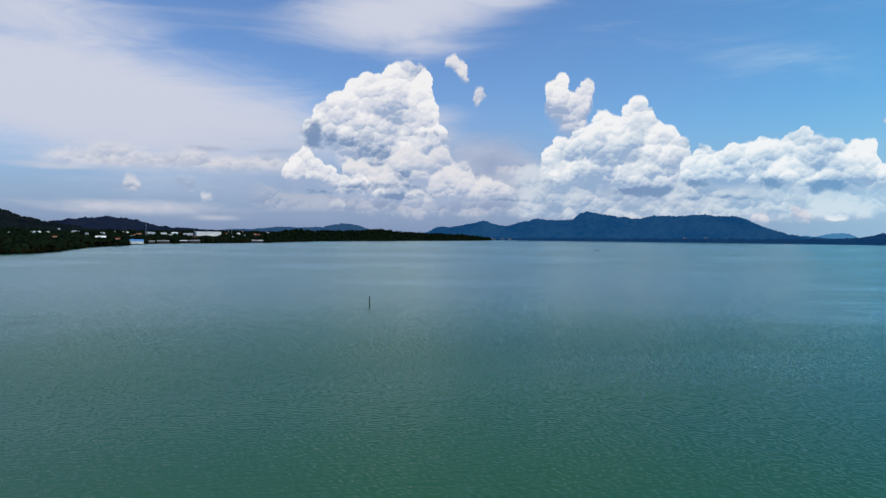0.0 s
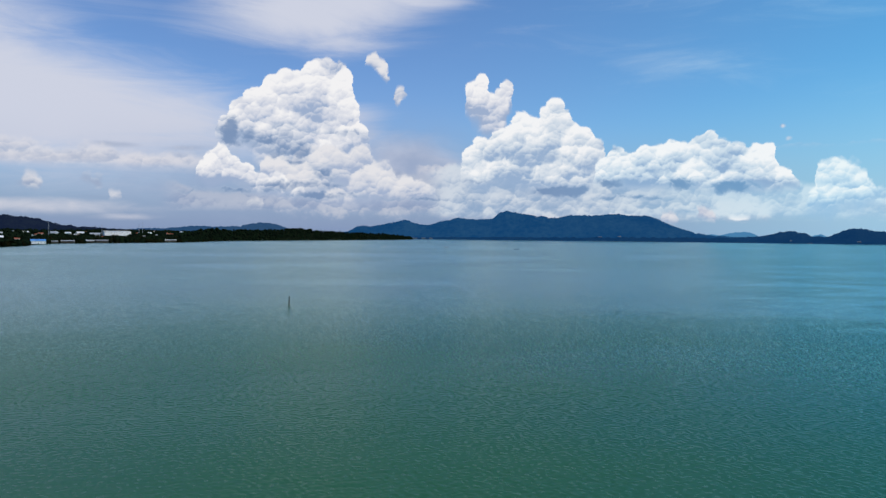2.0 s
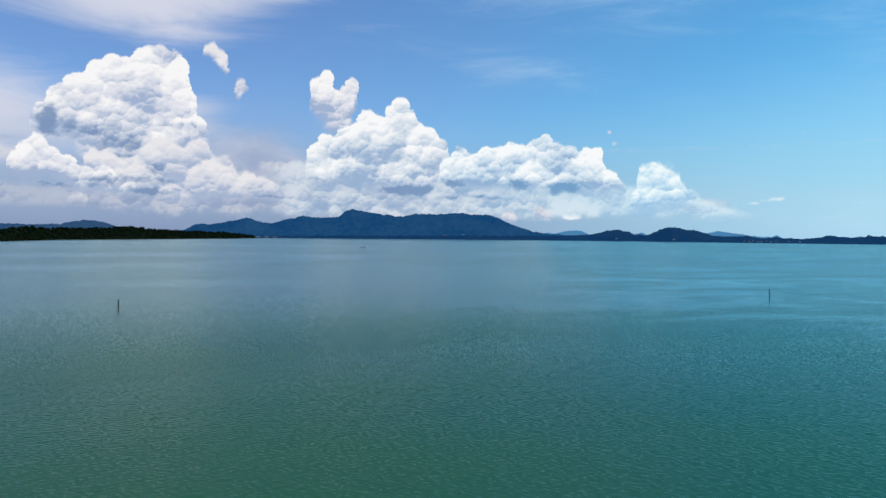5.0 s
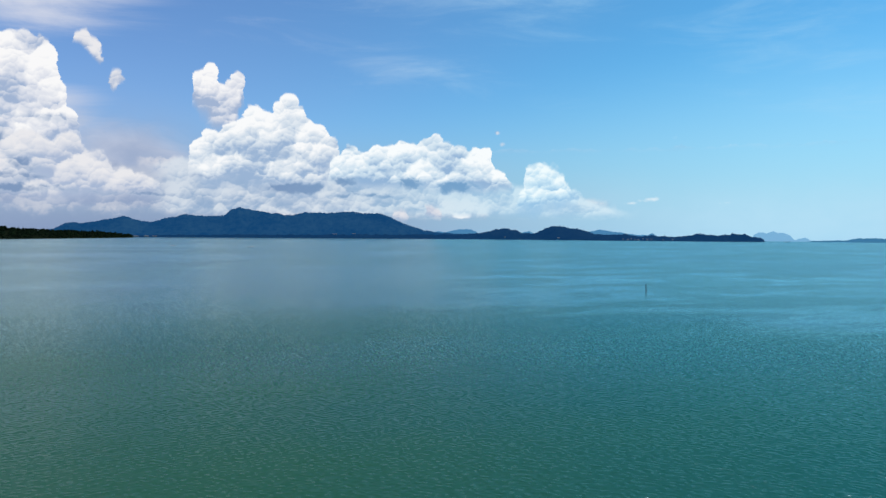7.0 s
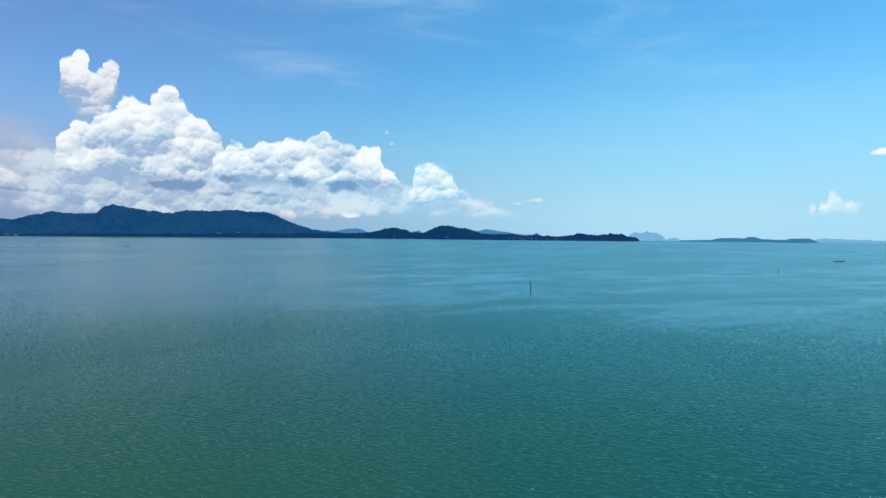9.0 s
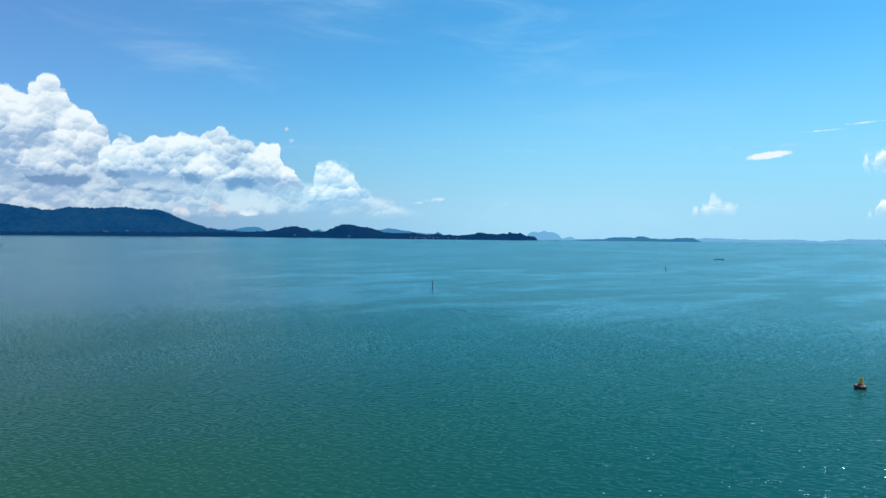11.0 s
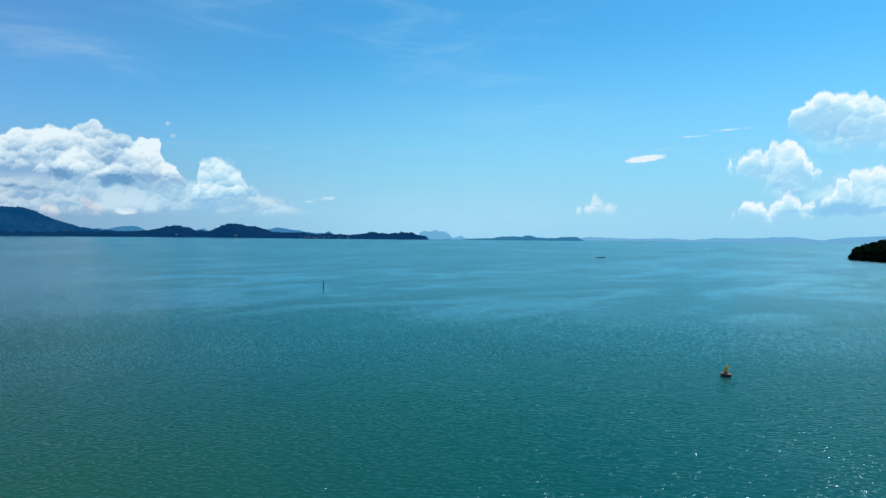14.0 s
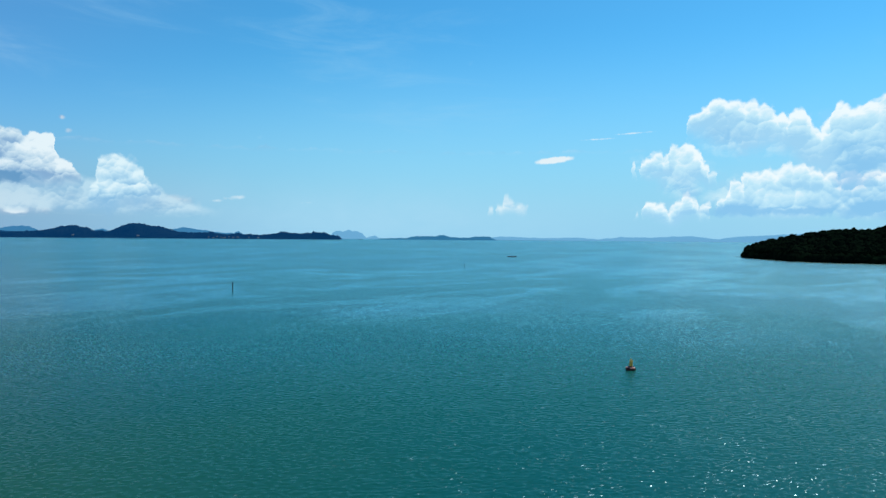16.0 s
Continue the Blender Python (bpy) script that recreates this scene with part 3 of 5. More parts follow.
    n.wire(n.math("MULTIPLY", n.math("POWER", fresnel.outputs[0], 1.1), n.math("ADD", n.ramp(slick, 0.0, 1.0, WATER_GLOSS * 0.93, WATER_GLOSS * 1.07), n.math("ADD", n.math("MULTIPLY", far_gloss, 0.17), n.math("SUBTRACT", n.math("MULTIPLY", lanes, 0.22), 0.13)))), body.inputs[0])
    n.wire(silt.outputs[0], body.inputs[1])
    n.wire(shine.outputs[0], body.inputs[2])
    # fine steep ripples that flash towards the sun
    flash = n.put("ShaderNodeBsdfGlossy")
    flash.inputs["Roughness"].default_value = 0.25
    flash.inputs["Color"].default_value = (0.0105, 0.0145, 0.018, 1)
    gusts = n.ramp(n.noise(place, 0.16, 3.0), 0.38, 0.66, 1.25, 2.8)
    n.wire(tilt((n.scaled(n.scaled(place, 1, 1, 1, 30), 0.6, 1.0, 1), 2.6, 2.0, 0.5, 0.2, gusts)), flash.inputs["Normal"])
    both = n.put("ShaderNodeAddShader")
    n.wire(body.outputs[0], both.inputs[0])
    n.wire(flash.outputs[0], both.inputs[1])
    # single facets that throw the sun's own image
    facet = n.put("ShaderNodeTexVoronoi", voronoi_dimensions="2D")
    n.wire(n.scaled(n.scaled(place, 1, 1, 1, 24), 0.7, 1.0, 1), facet.inputs["Vector"])
    facet.inputs["Scale"].default_value = 10.5
    chance = facet.outputs["Color"]
    for shift in (0.0, 7.3):
        moved = n.put("ShaderNodeVectorMath", operation="ADD")
        n.wire(facet.outputs["Position"], moved.inputs[0])
        moved.inputs[1].default_value = (shift, shift, 0)
        draw = n.put("ShaderNodeTexWhiteNoise", noise_dimensions="2D")
        n.wire(moved.outputs[0], draw.inputs["Vector"])
        more = n.put("ShaderNodeVectorMath", operation="ADD")
        n.wire(chance, more.inputs[0])
        n.wire(draw.outputs["Color"], more.inputs[1])
        chance = more.outputs[0]
    lean = n.put("ShaderNodeVectorMath", operation="MULTIPLY_ADD")
    n.wire(chance, lean.inputs[0])
    lean.inputs[1].default_value, lean.inputs[2].default_value = (0.42, 0.42, 0), (-0.63, -0.63, 1)
    unit = n.put("ShaderNodeVectorMath", operation="NORMALIZE")
    n.wire(lean.outputs[0], unit.inputs[0])
    glint = n.put("ShaderNodeBsdfGlossy")
    glint.inputs["Roughness"].default_value = 0.14
    glint.inputs["Color"].default_value = (0.0048, 0.0057, 0.0062, 1)
    n.wire(unit.outputs[0], glint.inputs["Normal"])
    whole = n.put("ShaderNodeAddShader")
    n.wire(both.outputs[0], whole.inputs[0])
    n.wire(glint.outputs[0], whole.inputs[1])
    finish(n, whole.outputs[0])
    return m


SEA = water()
# near-black leaf colours: backlight and shade among the crowns are put into them
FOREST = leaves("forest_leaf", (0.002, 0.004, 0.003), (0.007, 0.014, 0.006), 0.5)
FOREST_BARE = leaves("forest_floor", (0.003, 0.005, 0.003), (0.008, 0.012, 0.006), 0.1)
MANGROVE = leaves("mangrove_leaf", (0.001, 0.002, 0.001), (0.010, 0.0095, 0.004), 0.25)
BARK = surface("bark", (0.02, 0.017, 0.013), (0.05, 0.042, 0.034), 2.0, 0.9)
# hills: haze painted in as a bluish glow, its share given last
HILL_EDGE = hazed_forest("town_hill_forest", (0.001, 0.003, 0.002), (0.012, 0.017, 0.009), 0.12, (0.005, 0.010, 0.026), 0.40)
HILL_NEAR = hazed_forest("hill_forest", (0.002, 0.005, 0.005), (0.018, 0.026, 0.018), 0.09, (0.008, 0.016, 0.058), 0.60)
HILL_MID = hazed_forest("mountain_forest", (0.005, 0.016, 0.020), (0.060, 0.115, 0.095), 0.035, (0.005, 0.060, 0.188), 0.81)
HILL_DARK = hazed_forest("hump_forest", (0.004, 0.012, 0.014), (0.030, 0.056, 0.048), 0.07, (0.004, 0.040, 0.132), 0.80)
HILL_SOUTH = hazed_forest("ridge_forest", (0.012, 0.024, 0.022), (0.04, 0.055, 0.045), 0.02, (0.022, 0.080, 0.205), 0.75)
HILL_FAR = hazed_forest("far_hill_haze", (0.02, 0.03, 0.03), (0.05, 0.06, 0.06), 0.02, (0.065, 0.235, 0.46), 0.88)
HILL_PALE = hazed_forest("pale_hill_haze", (0.03, 0.04, 0.05), (0.06, 0.07, 0.08), 0.02, (0.19, 0.44, 0.70), 0.93)
HILL_ISLE = hazed_forest("isle_haze", (0.02, 0.03, 0.03), (0.05, 0.06, 0.06), 0.02, (0.045, 0.20, 0.39), 0.85)


# ---- sea ----
def mesh_object(name, verts, faces, mat, smooth=False):
    me = bpy.data.meshes.new(name)
    me.from_pydata([tuple(v) for v in verts], [], faces)
    me.materials.append(mat)
    if smooth:
        me.polygons.foreach_set("use_smooth", [True] * len(me.polygons))
    me.update()
    return new(name, me)


def sheet(name, mat):
    turns, rings = 180, [0.5 * 1.16 ** i for i in range(62)]
    rings = [r for r in rings if r < 4700] + [4990]
    verts = [(0, 0, 0)] + [spot(360 / turns * k, r) for r in rings for k in range(turns)]
    faces = [(0, 1 + (k + 1) % turns, 1 + k) for k in range(turns)]
    for i in range(len(rings) - 1):
        a, b = 1 + i * turns, 1 + (i + 1) * turns
        faces += [(a + k, a + (k + 1) % turns, b + (k + 1) % turns, b + k) for k in range(turns)]
    return mesh_object(name, verts, faces, mat)


tagged(sheet("water", SEA), "calm green and teal sea water with small ripples", "sea", kind="structure")


# ---- hills and coasts ----
def along(points, a):
    """The value of a broken line of (bearing, value) at bearing a."""
    return float(np.interp(a, [p[0] for p in points], [p[1] for p in points]))


class Hill:
    """Rising land: from a shore, up to a ridge line given by its rise over the level of the eye, and down behind it."""

    def __init__(self, ridge, shore, depth, rough=4.0, seed=0, step=0.07, foot=0.5):
        self.ridge, self.shore, self.depth, self.rough, self.seed, self.step, self.foot = ridge, shore, depth, rough, seed, step, foot

    def near(self, a):
        return self.shore(a) if callable(self.shore) else self.shore

    def z(self, a, s):
        """Height at bearing a; s runs from 0 at the shore to 1 on the ridge and on to 1.6 behind it."""
        r = self.near(a) + self.depth * s
        top = EYE + math.tan(radians(along(self.ridge, a))) * (self.near(a) + self.depth)
        rise = max(top - self.foot, 0.0)
        up = math.sin(min(s, 1.0) * math.pi / 2) ** 0.85 if s <= 1 else max(0.0, math.cos((s - 1) / 0.6 * math.pi / 2)) ** 1.5
        p = spot(a, r)
        folds = noise.noise(Vector((a * 1.3, s * 1.2, self.seed))) * 0.22 * (1 - min(s, 1.0)) if s < 1 else 0.0
        canopy = noise.fractal(Vector((p.x, p.y, self.seed * 7.0)) * 0.03, 0.6, 2.1, 5) * self.rough
        return self.foot + rise * max(0.0, up * (1 + folds)) + canopy * min(1.0, rise / 12) * min(1.0, s * 5) * (0.35 + 0.65 * min(s, 1.0)), p

    def build(self, name, mat, label, category="hill", kind="structure", rows=18):
        a0, a1 = self.ridge[0][0], self.ridge[-1][0]
        n = max(8, int((a1 - a0) / self.step))
        stops = [-0.02] + [i / rows for i in range(rows + 1)] + [1.2, 1.4, 1.6]
        verts, faces = [], []
        for i in range(n + 1):
            a = a0 + (a1 - a0) * i / n
            for s in stops:
                z, p = self.z(a, max(s, 0.0))
                verts.append((p.x, p.y, z if 0 <= s < 1.59 else -3.0))
        m = len(stops)
        for i in range(n):
            for j in range(m - 1):
                q = i * m + j
                faces.append((q, q + m, q + m + 1, q + 1))
        return tagged(mesh_object(name, verts, faces, mat, True), label, category, kind=kind)


def hill(name, ridge, shore, depth, mat, label, **how):
    h = Hill(ridge, shore, depth, **how)
    h.build(name, mat, label)
    return h


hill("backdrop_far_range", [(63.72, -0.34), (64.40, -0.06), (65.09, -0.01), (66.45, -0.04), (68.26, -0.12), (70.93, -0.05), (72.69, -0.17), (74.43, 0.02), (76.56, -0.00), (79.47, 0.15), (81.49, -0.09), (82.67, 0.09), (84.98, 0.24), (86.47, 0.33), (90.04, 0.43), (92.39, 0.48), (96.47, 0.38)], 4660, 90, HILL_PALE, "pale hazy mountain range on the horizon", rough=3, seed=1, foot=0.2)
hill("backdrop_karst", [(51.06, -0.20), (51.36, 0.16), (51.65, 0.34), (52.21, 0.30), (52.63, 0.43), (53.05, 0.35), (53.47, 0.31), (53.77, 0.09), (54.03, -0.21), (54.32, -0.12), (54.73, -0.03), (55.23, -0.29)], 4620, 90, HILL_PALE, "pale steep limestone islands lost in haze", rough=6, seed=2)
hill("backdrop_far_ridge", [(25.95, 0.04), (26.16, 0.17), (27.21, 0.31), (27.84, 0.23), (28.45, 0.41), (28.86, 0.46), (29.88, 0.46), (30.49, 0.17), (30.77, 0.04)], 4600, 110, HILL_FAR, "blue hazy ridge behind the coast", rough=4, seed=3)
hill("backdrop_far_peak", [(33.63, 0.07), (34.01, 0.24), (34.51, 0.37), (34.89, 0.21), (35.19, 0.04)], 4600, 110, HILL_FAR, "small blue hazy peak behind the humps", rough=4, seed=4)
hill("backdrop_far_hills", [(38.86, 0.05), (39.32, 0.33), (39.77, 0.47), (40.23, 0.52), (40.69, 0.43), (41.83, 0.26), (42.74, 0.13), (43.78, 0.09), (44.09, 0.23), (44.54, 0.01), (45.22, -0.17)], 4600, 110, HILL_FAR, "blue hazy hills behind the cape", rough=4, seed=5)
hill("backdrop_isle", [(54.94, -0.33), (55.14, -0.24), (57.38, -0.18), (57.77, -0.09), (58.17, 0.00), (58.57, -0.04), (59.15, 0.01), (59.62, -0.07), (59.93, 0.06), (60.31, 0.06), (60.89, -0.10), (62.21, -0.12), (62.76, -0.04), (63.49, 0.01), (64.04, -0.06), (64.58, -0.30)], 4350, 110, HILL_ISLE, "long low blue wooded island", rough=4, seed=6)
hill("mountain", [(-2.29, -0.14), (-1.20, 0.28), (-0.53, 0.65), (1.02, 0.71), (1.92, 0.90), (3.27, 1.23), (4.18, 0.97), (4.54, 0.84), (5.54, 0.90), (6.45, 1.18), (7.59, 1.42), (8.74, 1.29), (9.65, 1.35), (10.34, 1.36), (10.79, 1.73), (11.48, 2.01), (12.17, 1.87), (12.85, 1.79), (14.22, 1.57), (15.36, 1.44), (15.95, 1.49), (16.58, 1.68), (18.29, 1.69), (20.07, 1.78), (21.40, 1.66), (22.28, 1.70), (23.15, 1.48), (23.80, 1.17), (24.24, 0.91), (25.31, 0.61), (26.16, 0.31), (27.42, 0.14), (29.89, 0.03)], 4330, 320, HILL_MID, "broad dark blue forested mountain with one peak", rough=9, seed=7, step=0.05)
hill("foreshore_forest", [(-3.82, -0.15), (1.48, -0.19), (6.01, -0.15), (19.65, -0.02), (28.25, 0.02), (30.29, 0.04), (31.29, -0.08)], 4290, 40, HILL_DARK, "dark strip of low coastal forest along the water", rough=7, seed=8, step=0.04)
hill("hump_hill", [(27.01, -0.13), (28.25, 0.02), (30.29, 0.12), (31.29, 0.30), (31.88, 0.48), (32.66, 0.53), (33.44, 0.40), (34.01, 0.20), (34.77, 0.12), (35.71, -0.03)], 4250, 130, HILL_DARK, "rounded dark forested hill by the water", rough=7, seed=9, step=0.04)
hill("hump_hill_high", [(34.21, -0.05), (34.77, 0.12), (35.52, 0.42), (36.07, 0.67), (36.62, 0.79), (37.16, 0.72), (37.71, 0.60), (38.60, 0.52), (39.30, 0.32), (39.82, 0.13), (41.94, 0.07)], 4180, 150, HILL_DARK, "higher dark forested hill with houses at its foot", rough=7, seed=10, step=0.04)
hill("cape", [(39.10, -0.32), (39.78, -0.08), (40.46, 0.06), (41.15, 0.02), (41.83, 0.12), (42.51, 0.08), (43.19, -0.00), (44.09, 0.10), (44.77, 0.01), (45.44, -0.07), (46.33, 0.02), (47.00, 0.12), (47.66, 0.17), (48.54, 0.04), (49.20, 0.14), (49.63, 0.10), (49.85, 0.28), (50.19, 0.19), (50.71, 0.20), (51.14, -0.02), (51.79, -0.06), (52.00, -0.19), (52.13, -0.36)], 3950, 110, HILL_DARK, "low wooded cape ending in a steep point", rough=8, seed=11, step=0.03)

SHORE = [(b, EYE / math.tan(radians(-e))) for b, e in [(-32.10, -1.66), (-30.08, -1.59), (-28.69, -1.47), (-26.53, -1.15), (-24.10, -1.01), (-22.94, -0.88), (-18.74, -0.81), (-14.10, -0.73), (-10.16, -0.58), (-3.85, -0.49), (2.10, -0.40), (5.30, -0.32)]]
SHORE = [(-46.0, 800.0), (-38.0, 815.0)] + SHORE


def west_shore(a):
    return along(SHORE, a)


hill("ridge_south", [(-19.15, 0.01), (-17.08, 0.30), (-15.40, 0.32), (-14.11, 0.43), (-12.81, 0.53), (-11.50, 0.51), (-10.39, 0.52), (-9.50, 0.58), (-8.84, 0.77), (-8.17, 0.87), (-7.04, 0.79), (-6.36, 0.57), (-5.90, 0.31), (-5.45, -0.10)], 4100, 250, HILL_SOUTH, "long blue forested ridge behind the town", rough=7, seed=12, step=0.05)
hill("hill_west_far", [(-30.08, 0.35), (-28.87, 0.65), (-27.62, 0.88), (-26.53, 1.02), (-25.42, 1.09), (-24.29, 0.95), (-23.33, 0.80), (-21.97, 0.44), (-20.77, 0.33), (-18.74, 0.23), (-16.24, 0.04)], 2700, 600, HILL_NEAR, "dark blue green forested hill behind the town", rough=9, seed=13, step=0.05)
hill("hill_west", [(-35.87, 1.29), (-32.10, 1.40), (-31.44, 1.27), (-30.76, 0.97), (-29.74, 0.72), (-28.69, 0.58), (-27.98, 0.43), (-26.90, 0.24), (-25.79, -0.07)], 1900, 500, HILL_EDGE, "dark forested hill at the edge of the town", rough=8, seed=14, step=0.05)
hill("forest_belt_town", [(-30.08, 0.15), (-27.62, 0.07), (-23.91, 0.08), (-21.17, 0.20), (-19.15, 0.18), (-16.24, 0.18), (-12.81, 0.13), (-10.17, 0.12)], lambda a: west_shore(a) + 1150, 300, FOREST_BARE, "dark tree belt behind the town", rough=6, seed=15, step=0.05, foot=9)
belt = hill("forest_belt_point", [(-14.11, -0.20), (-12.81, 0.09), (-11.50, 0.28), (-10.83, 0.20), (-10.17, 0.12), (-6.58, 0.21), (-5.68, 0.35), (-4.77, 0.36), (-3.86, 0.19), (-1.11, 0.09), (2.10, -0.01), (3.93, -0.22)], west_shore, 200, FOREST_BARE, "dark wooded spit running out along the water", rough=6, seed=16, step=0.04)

SLOPE = 0.02


def west_ground(a, r):
    """Height of the gently rising land in the west."""
    return 0.6 + max(0.0, r - west_shore(a)) * SLOPE


def build_west():
    verts, faces, turns, rows = [], [], 150, 14
    for i in range(turns + 1):
        a = -46 + 36 * i / turns
        for j in range(rows + 1):
            r = west_shore(a) + (j / rows) ** 1.5 * 1300
            p = spot(a, r)
            verts.append((p.x, p.y, west_ground(a, r) + 0.5 * noise.noise(p * 0.02) if j else -2.0))
    for i in range(turns):
        for j in range(rows):
            q = i * (rows + 1) + j
            faces.append((q, q + rows + 1, q + rows + 2, q + 1))
    tagged(mesh_object("ground_west", verts, faces, FOREST_BARE, True), "gently rising wooded coastal land", "ground", kind="structure")


build_west()
HEAD_SHORE = [(b, EYE / math.tan(radians(-e))) for b, e in [(83.35, -1.46), (84.43, -1.52), (86.50, -1.65), (89.38, -1.70), (92.36, -1.70)]] + [(97.5, 800.0)]
HEAD_RIDGE = [(83.35, -1.04), (83.53, -0.57), (84.41, -0.31), (85.54, -0.01), (86.84, 0.25), (88.28, 0.46), (90.03, 0.63), (92.32, 0.75), (94.94, 0.87)] + [(97.5, 0.9)]


def head_shore(a):
    return along(HEAD_SHORE, a)


headland = Hill([(b, e - 0.38) for b, e in HEAD_RIDGE], head_shore, 190, rough=6, seed=20, step=0.05)
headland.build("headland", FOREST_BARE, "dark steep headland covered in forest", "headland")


# ---- trees ----
def bumps(p, size, seed):
    """Rounded heads with creases between them, for points p: 1 in a head's middle, 0 in a crease."""
    q = p / size
    cell = np.floor(q).astype(np.int64)
    best = np.full(len(q), 9.0)
    for dx in (-1, 0, 1):
        for dy in (-1, 0, 1):
            for dz in (-1, 0, 1):
                c = cell + np.array((dx, dy, dz))
                h = (c[:, 0] * 73856093) ^ (c[:, 1] * 19349663) ^ (c[:, 2] * 83492791) ^ (seed * 2654435)
                j = np.stack([((h >> k) * 1103515245 + 12345 >> 7) % 1024 / 1024.0 for k in (0, 5, 11)], 1)
                best = np.minimum(best, ((c + j - q) ** 2).sum(1))
    return np.clip(1 - best, 0, 1)


def triangles(name, V, F, mat):
    """A smooth mesh object out of arrays of points and of equal-sided faces."""
    k = F.shape[1]
    me = bpy.data.meshes.new(name)
    me.vertices.add(len(V))
    me.vertices.foreach_set("co", V.astype(np.float32).ravel())
    me.loops.add(F.size)
    me.loops.foreach_set("vertex_index", F.astype(np.int32).ravel())
    me.polygons.add(len(F))
    me.polygons.foreach_set("loop_start", np.arange(len(F), dtype=np.int32) * k)
    me.polygons.foreach_set("use_smooth", np.ones(len(F), dtype=bool))
    me.update(calc_edges=True)
    me.materials.append(mat)
    return new(name, me)


def part(name, bm, mat, parent, label=""):
    """One mesh under a thing or under a part."""
    me = bpy.data.meshes.new(name)
    bm.to_mesh(me)
    bm.free()
    me.materials.append(mat)
    ob = new(name, me)
    ob.parent = parent
    if label:
        ob["label"] = label
    return ob


def tube(bm, a, b, r0, r1, sides=6):
    """A tapered round bar from a to b."""
    a, b = Vector(a), Vector(b)
    q = (b - a).to_track_quat("Z", "Y")
    rings = []
    for p, r in ((a, r0), (b, r1)):
        rings.append([bm.verts.new(p + q @ Vector((r * math.cos(k * math.tau / sides), r * math.sin(k * math.tau / sides), 0))) for k in range(sides)])
    for k in range(sides):
        bm.faces.new((rings[0][k], rings[0][(k + 1) % sides], rings[1][(k + 1) % sides], rings[1][k]))
    bm.faces.new(rings[0][::-1])
    bm.faces.new(rings[1])


def box(bm, x0, x1, y0, y1, z0, z1, bevel=0.0):
    made = bmesh.ops.create_cube(bm, size=1, matrix=Matrix.Translation(((x0 + x1) / 2, (y0 + y1) / 2, (z0 + z1) / 2)) @ Matrix.Diagonal((x1 - x0, y1 - y0, z1 - z0, 1)))
    if bevel:
        edges = list({e for v in made["verts"] for e in v.link_edges})
        bmesh.ops.bevel(bm, geom=edges, offset=bevel, segments=2, affect="EDGES")


def tree(height_m, spread, seed, leaf, label, tall=False):
    rng = random.Random(seed)
    thing = tagged(new("tree"), label, "tree", "shore trees")
    bm = bmesh.new()
    fork = Vector((rng.uniform(-0.4, 0.4), rng.uniform(-0.4, 0.4), height_m * (0.6 if tall else 0.38)))
    tube(bm, (0, 0, -0.6), fork, 0.26, 0.15, 7)
    tips = []
    for i in range(9):
        turn = i * 2.4 + rng.random()
        out = spread * rng.uniform(0.45, 0.95)
        tip = Vector((math.cos(turn) * out, math.sin(turn) * out, height_m * rng.uniform(0.62, 0.98)))
        mid = fork.lerp(tip, 0.5) + Vector((0, 0, -0.3))
        tube(bm, fork, mid, 0.11, 0.07, 5)
        tube(bm, mid, tip, 0.07, 0.03, 5)
        tips += [tip, mid.lerp(tip, 0.6)]
    tips.append(fork + Vector((0, 0, height_m * 0.5)))
    part("trunk", bm, BARK, thing)
    bm = bmesh.new()
    for tip in tips:
        for _ in range(26):
            c = tip + Vector([rng.gauss(0, spread * 0.21) for _ in range(2)] + [rng.gauss(0, height_m * 0.07)])
            size = rng.uniform(0.45, 0.95)
            turn = Euler([rng.uniform(0, math.tau) for _ in range(3)]).to_matrix()
            pts = [c + turn @ (Vector(p) * size) for p in ((-0.7, 0, 0), (0, -0.45, 0.12), (0.75, 0, 0), (0, 0.45, 0.12))]
            bm.faces.new([bm.verts.new(p) for p in pts])
    part("crown", bm, leaf, thing)
    return thing


def scatter(name, spots, mat, label, low, high, seed):
    """A closed wood: one joined mass of uneven crowns, each at its own height and width."""
    rng = np.random.default_rng(seed)
    bm = bmesh.new()
    bmesh.ops.create_icosphere(bm, subdivisions=2, radius=1)
    bm.verts.index_update()
    v, f = np.array([q.co[:] for q in bm.verts]), np.array([[q.index for q in t.verts] for t in bm.faces])
    bm.free()
    V, F = [], []
    for i, (x, y, z) in enumerate(spots):
        r, h = rng.uniform(low, high), rng.uniform(0.75, 1.25)
        lumps = 1 + 0.32 * (bumps(v + rng.uniform(0, 50, 3), 0.75, i) - 0.5) + rng.uniform(-0.10, 0.10, len(v))
        p = v * lumps[:, None] * np.array((r, r, r * h)) + np.array((x, y, z + r * h * 0.55))
        V.append(p)
        F.append(f + i * len(v))
    ob = triangles(name, np.concatenate(V), np.concatenate(F), mat)
    ob.data.polygons.foreach_set("use_smooth", np.zeros(len(ob.data.polygons), dtype=bool))
    return tagged(ob, label, "forest", kind="stuff")


# ---- things on the land ----
WALL_WHITE = surface("white_wall", (0.60, 0.60, 0.58), (0.80, 0.79, 0.76), 0.6, 0.8)
WALL_CREAM = surface("cream_wall", (0.55, 0.50, 0.42), (0.70, 0.64, 0.54), 0.6, 0.8)
WALL_GREY = surface("grey_wall", (0.26, 0.27, 0.29), (0.42, 0.43, 0.45), 0.6, 0.85)
ROOF_RED = surface("red_tile_roof", (0.22, 0.055, 0.03), (0.40, 0.12, 0.06), 1.2, 0.8)
ROOF_BLUE = surface("blue_sheet_roof", (0.04, 0.16, 0.42), (0.08, 0.26, 0.58), 0.8, 0.5)
